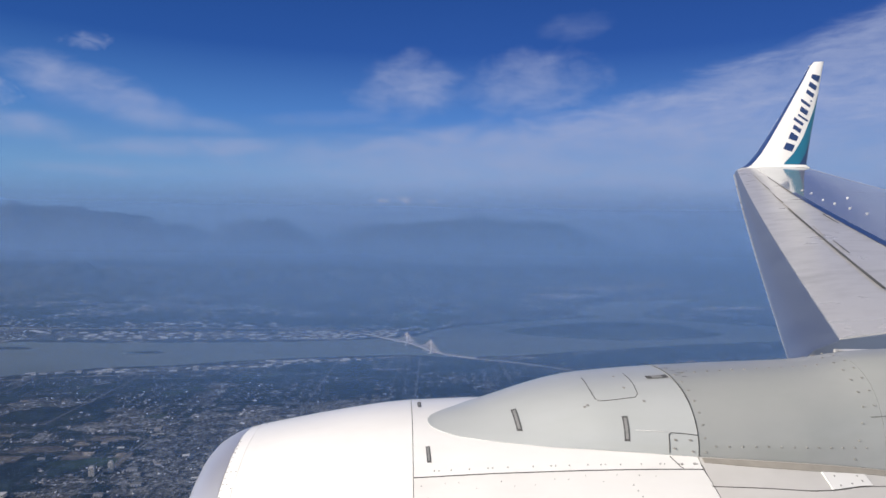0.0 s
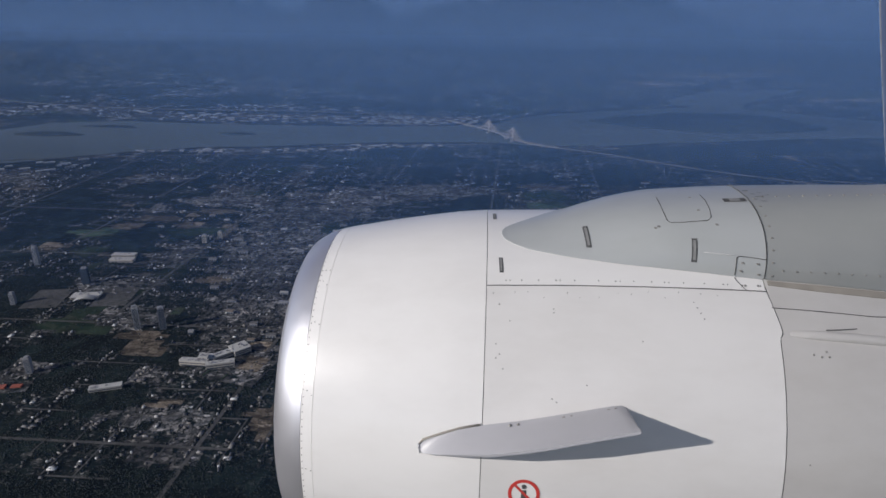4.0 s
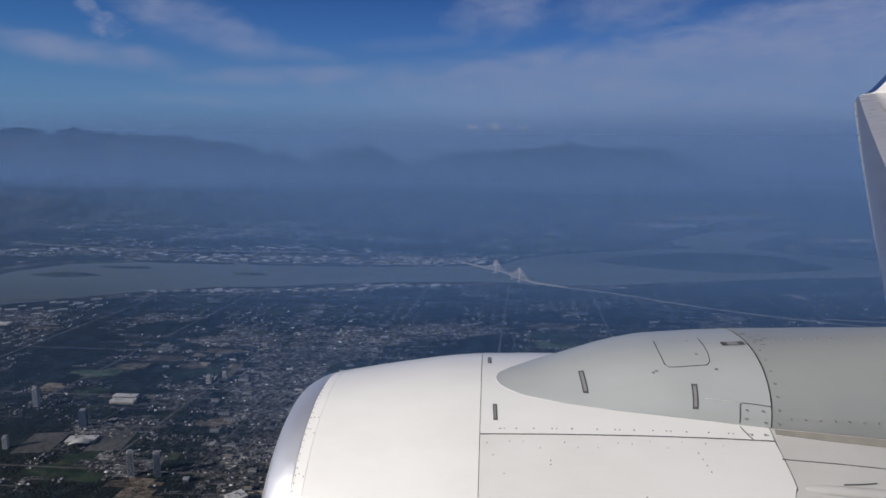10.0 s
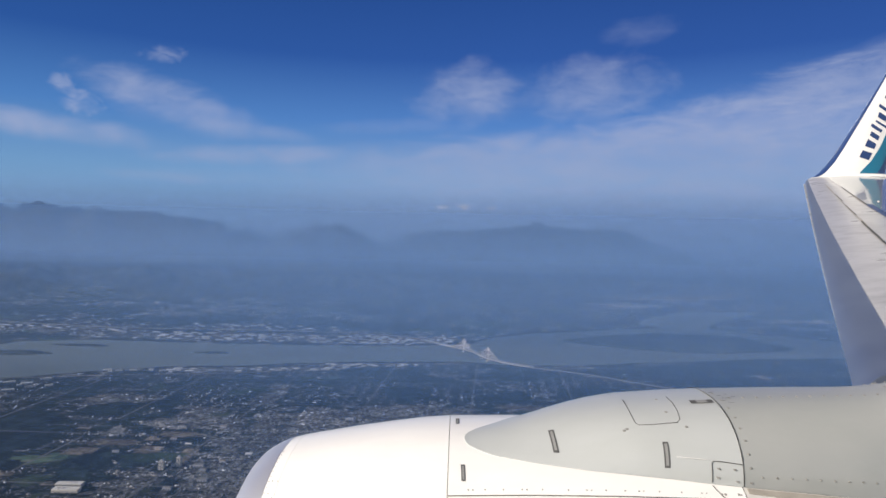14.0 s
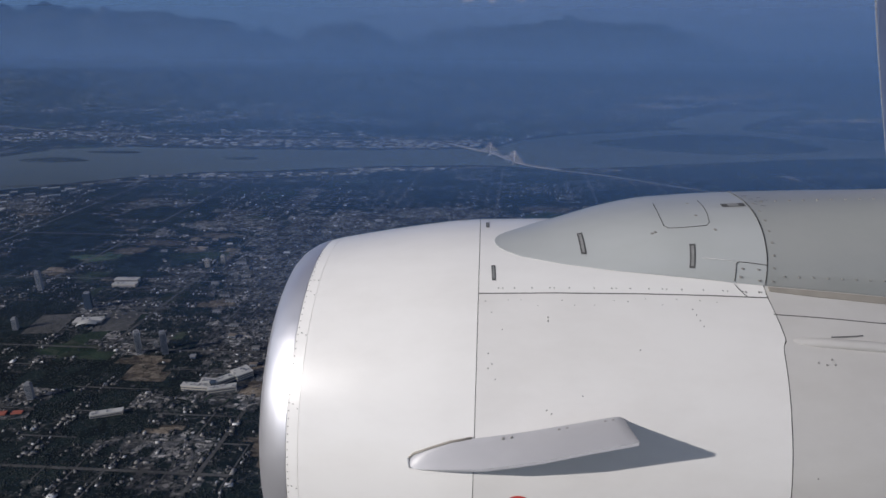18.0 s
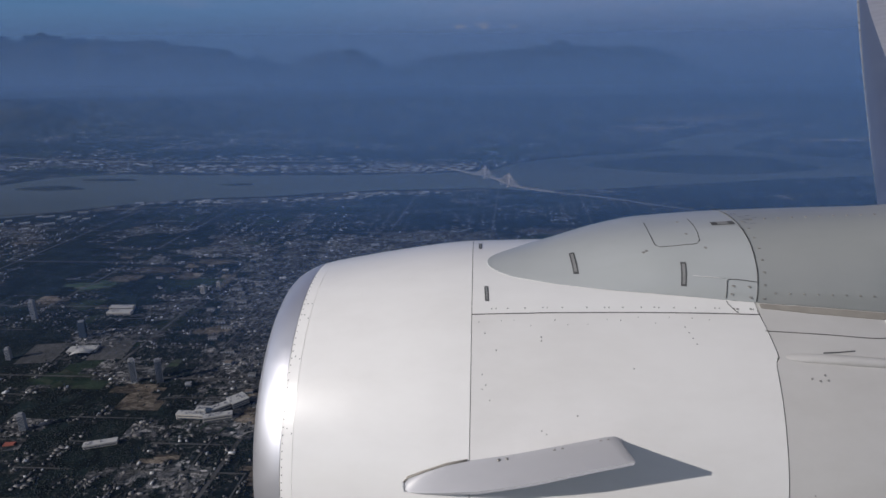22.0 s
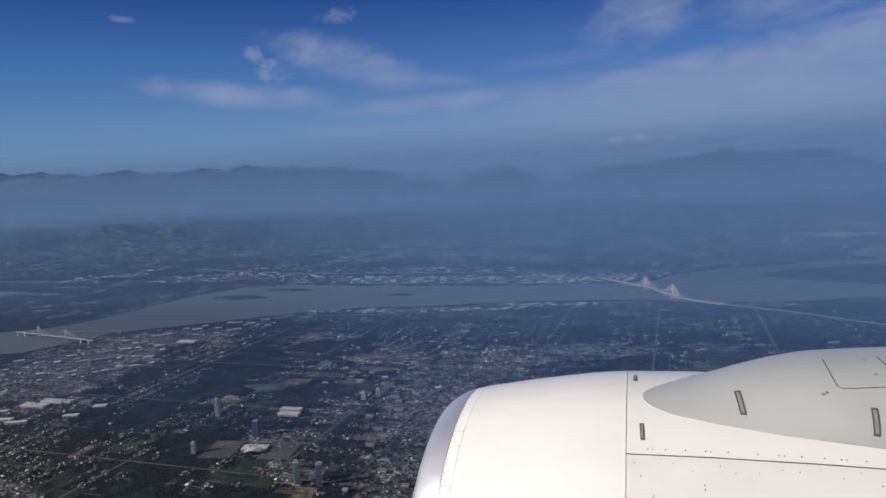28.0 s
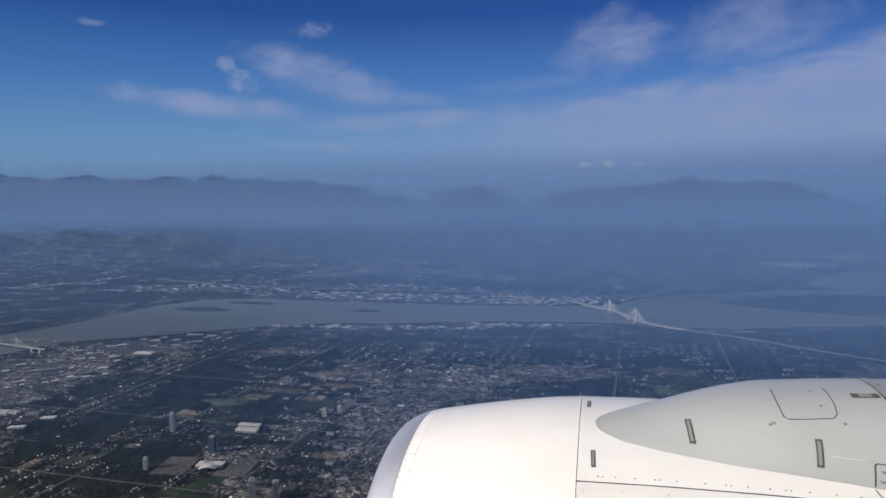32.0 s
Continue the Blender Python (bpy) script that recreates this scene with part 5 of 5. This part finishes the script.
yard(86, -220, 826, 205, 30, 0.02, 1.05)
yard(34, -75, 842, 70, 24, -0.05, 1.05)
yard(14, -250, 915, 160, 12, 0.0, 1.0)
yard(18, -560, 868, 110, 18, -0.10)
yard(14, -690, 836, 46, 30, 0.2, 0.9)
yard(34, -225, 632, 130, 9, 0.16, 0.8)
yard(16, -90, 668, 60, 6, 0.12, 0.8)
yard(30, -430, 520, 70, 24, 0.6, 0.9)
yard(46, -462, 410, 76, 46, 0.75, 0.8)
yard(8, -390, 300, 44, 22, 0.35, 1.2)
yard(26, 420, 1290, 110, 26, 0.55, 1.4)
yard(12, 540, 1440, 150, 30, 0.3, 1.5)
yard(16, -125, 340, 36, 46, 0.06, 0.6, True)
yard(10, -112, 272, 28, 30, 0.06, 0.5, True)
yard(10, -150, 430, 80, 40, 0.06, 0.6, True)
yard(8, 60, 480, 120, 70, 0.06, 0.7, True)

# bridges at the river's bend
bend = thing("cable_stayed_rail_bridge", (-572, 474, 0), "slim pale cable-stayed railway bridge at the river bend", "bridge")
for x, y in ((-22, 4), (24, -4)):
    for q in (-1, 1):
        v, f = tube([(x, y + q * 1.3, -0.2), (x, y + q * 1.0, 6), (x, y + q * 0.7, 12.5)], [0.5, 0.4, 0.28], 6)
        part("mast_leg", mesh_of("mast_leg", v, f, CONC, True), bend)
    for z in (3.6, 9.2):
        block(bend, "crossbeam", x - 0.3, x + 0.3, y - 1.1, y + 1.1, z, z + 0.5, CONC)
    for q in (-1, 1):
        for k in range(1, 7):
            v, f = tube([(x, y, 8.2 + 0.65 * k), (x + q * 3.4 * k, y - q * 0.6 * k, 4.1)], 0.07, 4)
            part("stay_cable", mesh_of("stay_cable", v, f, CABLE), bend)
v, f = box(-62, 66, -0.9, 0.9, 3.6, 4.2)
part("deck", mesh_of("deck", [(x * 0.985 + y * 0.17, y * 0.985 - x * 0.17, z) for x, y, z in v], f, DECK), bend)
for x in (-58, -46, 46, 58):
    block(bend, "pier", x - 0.5, x + 0.5, -x * 0.17 - 0.8, -x * 0.17 + 0.8, -0.2, 3.6, CONC)
truss = thing("low_rail_bridge", (-556, 500, 0), "low rust-brown girder bridge beside the river bend", "bridge")
block(truss, "deck", -44, 44, -0.8, 0.8, 1.6, 2.0, B_DUN, 0.16)
for y in (-0.9, 0.9):
    for k in range(8):
        x = -38 + 10.8 * k
        v, f = tube([(x - 4.6, y, 2.0), (x, y, 4.4), (x + 4.6, y, 2.0)], 0.22, 4)
        c, q = math.cos(0.16), math.sin(0.16)
        part("girder", mesh_of("girder", [(a * c - b * q, a * q + b * c, z) for a, b, z in v], f, B_DUN), truss)
for k in range(5):
    x = -40 + 20 * k
    block(truss, "pier", x - 0.6, x + 0.6, -0.7, 0.7, -0.2, 1.6, CONC, 0.16)
for x, y, w, d, turn in ((-404, 315, 10, 3.2, 0.06), (-397, 324, 9, 3.0, 0.06), (-386, 325, 4, 2.2, 0.1), (-412, 481, 9, 3.6, 0.12), (-455, 450, 4, 2, 0.6)):
    ob = thing("distribution_depot", (x, y, 0), "long grey-green flat-roofed depot among industrial yards", "depot", "depots in the industrial yards")
    wing_block(ob, -w, w, -d, d, 1.3, turn, 8)

# ---- mountains ----
n = Nodes("mountain_forest", 0.95)
f = n.noise(n.coord(), 0.012, 8, 0.7)
n.colour(n.mix(n.ramp(f, (0.4, 0.0), (0.62, 1.0)), (0.018, 0.026, 0.022), (0.06, 0.066, 0.06)))
n.bump(f, 0.8, 18.0)
MOUNT = n.mat


HILL = plot_material("wooded_hill_suburb", ((0.0, (0.014, 0.021, 0.018)), (0.55, (0.026, 0.032, 0.027)), (0.82, (0.085, 0.080, 0.070)), (1.0, (0.34, 0.32, 0.29))), (7.0, 4.0), (0.012, 0.019, 0.016), 0.50)


def mountain(label, ridge, depth, foot, seed, name="mountain", mat=None, crag=14.0):
    """A range: ridge holds azimuth (degrees right of ahead), distance and the crest's elevation above the eye in degrees."""
    azs = np.linspace(ridge[0][0], ridge[-1][0], 220)
    rows = []
    for s in np.linspace(-1, 1, 27):
        row = []
        for a in azs:
            d0 = np.interp(a, [q[0] for q in ridge], [q[1] for q in ridge])
            top = EYE + d0 * math.tan(radians(np.interp(a, [q[0] for q in ridge], [q[2] for q in ridge])))
            d = d0 + s * depth
            x, y = d * math.sin(radians(a)), d * math.cos(radians(a))
            prof = max(0.0, 1 - abs(s)) ** 0.9
            rough = noise.fractal(Vector((x / 260 + seed, y / 260, seed * 1.7)), 0.9, 2.1, 6)
            fine = noise.fractal(Vector((x / 95, y / 130 + seed, 3.0)), 0.75, 2.1, 6)
            jag = noise.ridged_multi_fractal(Vector((x / 70, y / 110 + seed, 7.0)), 0.9, 2.1, 5, 1.0, 2.0) - 1.0
            h = prof * (top + 10 * rough + 1.7 * crag * fine + 0.5 * crag * jag)
            row.append((x, y, max(-6.0, h - foot * (1 - prof))))
        rows.append(row)
    return tagged(part(name, sheet(name, rows, mat or MOUNT)), label, "mountain", kind="structure")


mountain("hazy blue forested mountain range", [(-60, 4150, -1.8), (-56, 4080, 0.5), (-50, 3700, 1.6), (-46, 3500, 1.2), (-42, 3350, 1.3), (-38, 3250, 1.1), (-34.7, 3200, 1.35), (-32.6, 3200, 0.95), (-30.8, 3150, 1.5), (-28.6, 3150, 1.0), (-26.2, 3120, 1.3), (-24, 3100, 0.8), (-21.5, 3100, 0.3), (-18, 3100, -1.2), (-15, 3100, -2.6)], 520, 2, 1.0)
mountain("far pale mountain range", [(-62, 4200, 0.6), (-55, 4150, 1.6), (-50, 4080, 2.0), (-47, 4060, 1.5), (-44, 4050, 1.8), (-41, 4020, 1.3), (-38, 4000, 1.7), (-36, 4000, 1.3), (-34.6, 4000, 1.65), (-33, 4000, 1.4), (-30, 4000, 1.3), (-27, 4000, 1.2), (-23, 4000, 0.7), (-18, 4000, -0.4), (-12, 4000, -2.0)], 400, 2, 5.0)
mountain("rounded forested mountain in haze", [(-19.5, 2500, -3.4), (-17.5, 2500, -1.8), (-16, 2500, -0.6), (-14.4, 2480, 0.25), (-12.8, 2480, 0.5), (-11, 2480, 0.35), (-9, 2480, -0.3), (-6.5, 2500, -1.1), (-3, 2500, -2.0), (1, 2500, -3.2)], 420, 2, 9.0)
mountain("broad forested massif in haze", [(-9, 2950, -2.4), (-6, 2950, -0.8), (-3, 2920, 0.1), (0, 2900, 0.4), (3, 2900, 0.45), (5.6, 2880, 0.6), (6.6, 2880, 0.8), (7.2, 2880, 0.95), (7.9, 2880, 0.75), (9.5, 2880, 0.5), (11.5, 2880, 0.5), (13.2, 2860, 0.72), (14.6, 2850, 0.55), (15.8, 2850, 0.0), (17.4, 2850, -0.6), (19.5, 2850, -1.2), (22, 2850, -2.0), (27, 2900, -2.8)], 560, 2, 13.0)
mountain("low dark forested hills", [(-58, 1750, -3.4), (-50, 1700, -2.9), (-39, 1650, -2.7), (-33, 1650, -3.4), (-27, 1600, -3.5), (-22, 1600, -4.1), (-15, 1600, -4.3), (-9, 1600, -4.5), (-4, 1620, -4.2), (4, 1700, -4.2), (12, 1800, -4.9)], 330, 1, 17.0, "hills", HILL, 12.0)

# ---- sky: a far glowing backdrop, painted with blue, horizon haze and thin ice cloud ----
n = Nodes("glowing_sky", 1.0)
uv = n.tree.nodes.new("ShaderNodeUVMap")
sep = n.tree.nodes.new("ShaderNodeSeparateXYZ")
n.link(uv.outputs[0], sep.inputs[0])
AZ, EL = n.math("MULTIPLY", sep.outputs[0], 100.0), n.math("MULTIPLY", sep.outputs[1], 100.0)
comb = n.tree.nodes.new("ShaderNodeCombineXYZ")
n.link(n.math("ADD", AZ, n.math("MULTIPLY", EL, -0.4)), comb.inputs[0])
n.link(n.math("MULTIPLY", EL, 3.4), comb.inputs[1])
streaks = n.noise(comb.outputs[0], 0.16, 7, 0.62, 0.6)
soft = n.noise(comb.outputs[0], 0.05, 4, 0.5, 0.3)
comb2 = n.tree.nodes.new("ShaderNodeCombineXYZ")
n.link(AZ, comb2.inputs[0])
n.link(n.math("MULTIPLY", EL, 1.7), comb2.inputs[1])
puff = n.noise(comb2.outputs[0], 0.30, 5, 0.5, 0.5)


grain = n.noise(comb2.outputs[0], 1.5, 5, 0.6, 0.5)
dab = n.noise(comb2.outputs[0], 0.75, 2, 0.4, 0.8)
mixed = n.math("ADD", n.math("MULTIPLY", puff, 0.60), n.math("ADD", n.math("MULTIPLY", streaks, 0.34), n.math("MULTIPLY", grain, 0.06)))


def smooth_step(v, a, b):
    r = n.tree.nodes.new("ShaderNodeMapRange")
    r.interpolation_type = "SMOOTHSTEP"
    r.inputs["From Min"].default_value, r.inputs["From Max"].default_value = a, b
    n.link(v, r.inputs[0])
    return r.outputs[0]


# the wide veil whose upper rim climbs to the right
rim = n.math("ADD", n.math("MULTIPLY", AZ, 0.10), 9.2)
rim = n.math("ADD", rim, n.math("MULTIPLY", n.math("POWER", n.math("MAXIMUM", n.math("SUBTRACT", AZ, 8.0), 0.0), 2.0), 0.0043))
rim = n.math("ADD", rim, n.math("MULTIPLY", n.math("SUBTRACT", streaks, 0.5), 3.6))
veil = smooth_step(n.math("SUBTRACT", rim, EL), -0.4, 2.2)
veil = n.math("MULTIPLY", veil, n.math("ADD", 0.08, n.math("MULTIPLY", streaks, 1.30)))
strands = n.noise(comb.outputs[0], 0.55, 5, 0.6, 0.4)
veil = n.math("MULTIPLY", veil, n.math("ADD", 0.62, n.math("MULTIPLY", strands, 0.74)))
veil = n.math("MULTIPLY", veil, smooth_step(AZ, -26.0, 6.0))
alpha = n.math("MULTIPLY", veil, 0.80)
# azimuth, elevation, half width, half height, density, tilt
for az, el, ra, re, k, tilt in ((1.0, 12.5, 4.6, 2.2, 0.80, 0.06), (12.3, 12.7, 5.2, 2.3, 0.72, 0.06), (6.6, 12.2, 2.6, 0.8, 0.3, 0.1), (-24.2, 10.2, 7.0, 1.5, 0.85, -0.22), (-17.5, 8.6, 4.6, 0.6, 0.5, -0.14),
                                (-33.0, 10.9, 0.8, 0.6, 0.85, 0.0), (-31.5, 9.8, 1.2, 0.75, 0.9, -0.1), (-42.9, 13.5, 0.8, 0.25, 0.6, 0.0), (-25.8, 14.2, 1.5, 0.5, 0.45, 0.0), (-33.6, 7.7, 8.0, 0.85, 0.95, -0.09),
                                (-16.6, 6.6, 9.5, 0.8, 0.9, 0.05), (-13.0, 5.5, 4.6, 0.5, 0.6, 0.02), (-24.6, 4.3, 6.0, 0.42, 0.6, -0.02), (-17.0, 4.6, 11.0, 0.7, 0.40, 0.0), (-6.0, 9.6, 6.0, 0.6, 0.3, 0.06), (15.5, 17.4, 3.0, 0.9, 0.28, 0.1), (-4.0, 7.4, 6.0, 0.7, 0.45, 0.12)):
    du = n.math("SUBTRACT", AZ, az)
    dv = n.math("DIVIDE", n.math("SUBTRACT", n.math("SUBTRACT", EL, el), n.math("MULTIPLY", du, tilt)), re * 1.3)
    du = n.math("DIVIDE", du, ra * 1.12)
    d2 = n.math("ADD", n.math("MULTIPLY", du, du), n.math("MULTIPLY", dv, dv))
    m = n.math("SUBTRACT", n.math("ADD", 1.0, n.math("MULTIPLY", n.math("SUBTRACT", dab if ra < 2 else mixed, 0.5), 3.6)), d2)
    m = n.math("MULTIPLY", smooth_step(m, -0.45, 1.9), k)
    alpha = n.math("MAXIMUM", alpha, n.math("MULTIPLY", m, n.math("ADD", 0.62, n.math("MULTIPLY", streaks, 0.36))))
# Sky colour by elevation; its lowest stops paint in the horizon haze.
blue = n.ramp(n.math("DIVIDE", n.math("ADD", EL, 3.0), 40.0), (0.0, (0.140, 0.205, 0.340)), (0.10, (0.146, 0.220, 0.360)), (0.20, (0.112, 0.212, 0.385)), (0.32, (0.050, 0.135, 0.345)),
              (0.46, (0.016, 0.059, 0.222)), (0.75, (0.006, 0.028, 0.128)))
# Dims the sky's colour towards the left, as lens vignetting would.
edge_dim = n.ramp(n.math("DIVIDE", n.math("ADD", AZ, 60.0), 120.0), (0.0, (0.72, 0.86, 0.84)), (0.22, (0.84, 0.93, 0.91)), (0.55, (1.0, 1.0, 1.0)), (1.0, (1.0, 0.94, 0.96)))
blue = n.mix(1.0, blue, edge_dim, "MULTIPLY")
white = n.mix(smooth_step(EL, -1.0, 10.5), (0.155, 0.21, 0.34), (0.212, 0.252, 0.375))
em = n.add("ShaderNodeEmission", Strength=1.0)
air = n.mix(alpha, blue, white)
for az, el, ra, re in ((-1.6, 2.35, 0.7, 0.24), (0.5, 2.45, 1.0, 0.36), (2.9, 2.42, 0.6, 0.2)):
    du, dv = n.math("DIVIDE", n.math("SUBTRACT", AZ, az), ra), n.math("DIVIDE", n.math("SUBTRACT", EL, el), re)
    d2 = n.math("ADD", n.math("MULTIPLY", du, du), n.math("MULTIPLY", dv, dv))
    m = n.math("SUBTRACT", n.math("ADD", 1.0, n.math("MULTIPLY", n.math("SUBTRACT", grain, 0.5), 5.0)), d2)
    air = n.mix(n.math("MULTIPLY", smooth_step(m, 0.2, 1.6), 0.8), air, (0.46, 0.43, 0.44))
n.link(air, em.inputs[0])
alpha = smooth_step(EL, 42.0, 34.0)
tr = n.tree.nodes.new("ShaderNodeBsdfTransparent")
mx = n.tree.nodes.new("ShaderNodeMixShader")
n.link(alpha, mx.inputs[0])
n.link(tr.outputs[0], mx.inputs[1])
n.link(em.outputs[0], mx.inputs[2])
n.link(mx.outputs[0], n.out.inputs[0])
SKY_CLOUD = n.mat
rows, uvs = [], []
for el in np.linspace(-3, 42, 24):
    rows.append([(4700 * math.sin(radians(a)) * math.cos(radians(el)), 4700 * math.cos(radians(a)) * math.cos(radians(el)), EYE + 4700 * math.sin(radians(el))) for a in np.linspace(-66, 62, 66)])
    uvs.append([(a / 100, el / 100) for a in np.linspace(-66, 62, 66)])
cme = sheet("cloud_backdrop", rows, SKY_CLOUD)
flat = [q for r in uvs for q in r]
layer = cme.uv_layers.new(name="UVMap")
for lp in cme.loops:
    layer.data[lp.index].uv = flat[lp.vertex_index]
tagged(part("cloud_backdrop", cme), "thin streaky white clouds in a blue sky", "clouds", kind="structure")


# ---- haze over the valley: added thin upright sheets of see-through blue imitate it ----
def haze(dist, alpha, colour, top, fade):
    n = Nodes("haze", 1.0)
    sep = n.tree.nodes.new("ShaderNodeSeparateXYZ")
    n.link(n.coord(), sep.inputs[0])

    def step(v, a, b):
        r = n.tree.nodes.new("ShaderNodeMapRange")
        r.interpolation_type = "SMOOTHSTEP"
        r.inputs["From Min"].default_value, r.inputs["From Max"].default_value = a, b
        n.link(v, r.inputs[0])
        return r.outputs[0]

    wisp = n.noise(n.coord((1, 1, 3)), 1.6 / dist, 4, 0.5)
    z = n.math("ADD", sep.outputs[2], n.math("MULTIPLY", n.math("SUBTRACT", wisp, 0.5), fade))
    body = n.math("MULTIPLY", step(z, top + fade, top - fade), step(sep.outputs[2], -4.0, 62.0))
    if dist < 1000:                                   # sheet more opaque to the right, to lighten the land there
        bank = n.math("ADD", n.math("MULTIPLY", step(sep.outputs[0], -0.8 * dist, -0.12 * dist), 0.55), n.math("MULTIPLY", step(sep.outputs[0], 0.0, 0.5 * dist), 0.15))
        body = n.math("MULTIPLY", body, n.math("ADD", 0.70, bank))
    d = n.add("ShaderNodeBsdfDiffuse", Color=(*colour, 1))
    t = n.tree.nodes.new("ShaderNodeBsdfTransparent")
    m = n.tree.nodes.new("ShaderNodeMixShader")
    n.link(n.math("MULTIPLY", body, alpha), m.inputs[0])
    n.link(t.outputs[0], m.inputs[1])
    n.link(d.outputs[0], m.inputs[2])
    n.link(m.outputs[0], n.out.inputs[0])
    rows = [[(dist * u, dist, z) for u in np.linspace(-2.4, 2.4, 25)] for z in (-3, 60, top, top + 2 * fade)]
    return tagged(part("haze", sheet("haze", rows, n.mat)), "see-through blue sheet imitating haze over the valley", "haze", kind="structure")


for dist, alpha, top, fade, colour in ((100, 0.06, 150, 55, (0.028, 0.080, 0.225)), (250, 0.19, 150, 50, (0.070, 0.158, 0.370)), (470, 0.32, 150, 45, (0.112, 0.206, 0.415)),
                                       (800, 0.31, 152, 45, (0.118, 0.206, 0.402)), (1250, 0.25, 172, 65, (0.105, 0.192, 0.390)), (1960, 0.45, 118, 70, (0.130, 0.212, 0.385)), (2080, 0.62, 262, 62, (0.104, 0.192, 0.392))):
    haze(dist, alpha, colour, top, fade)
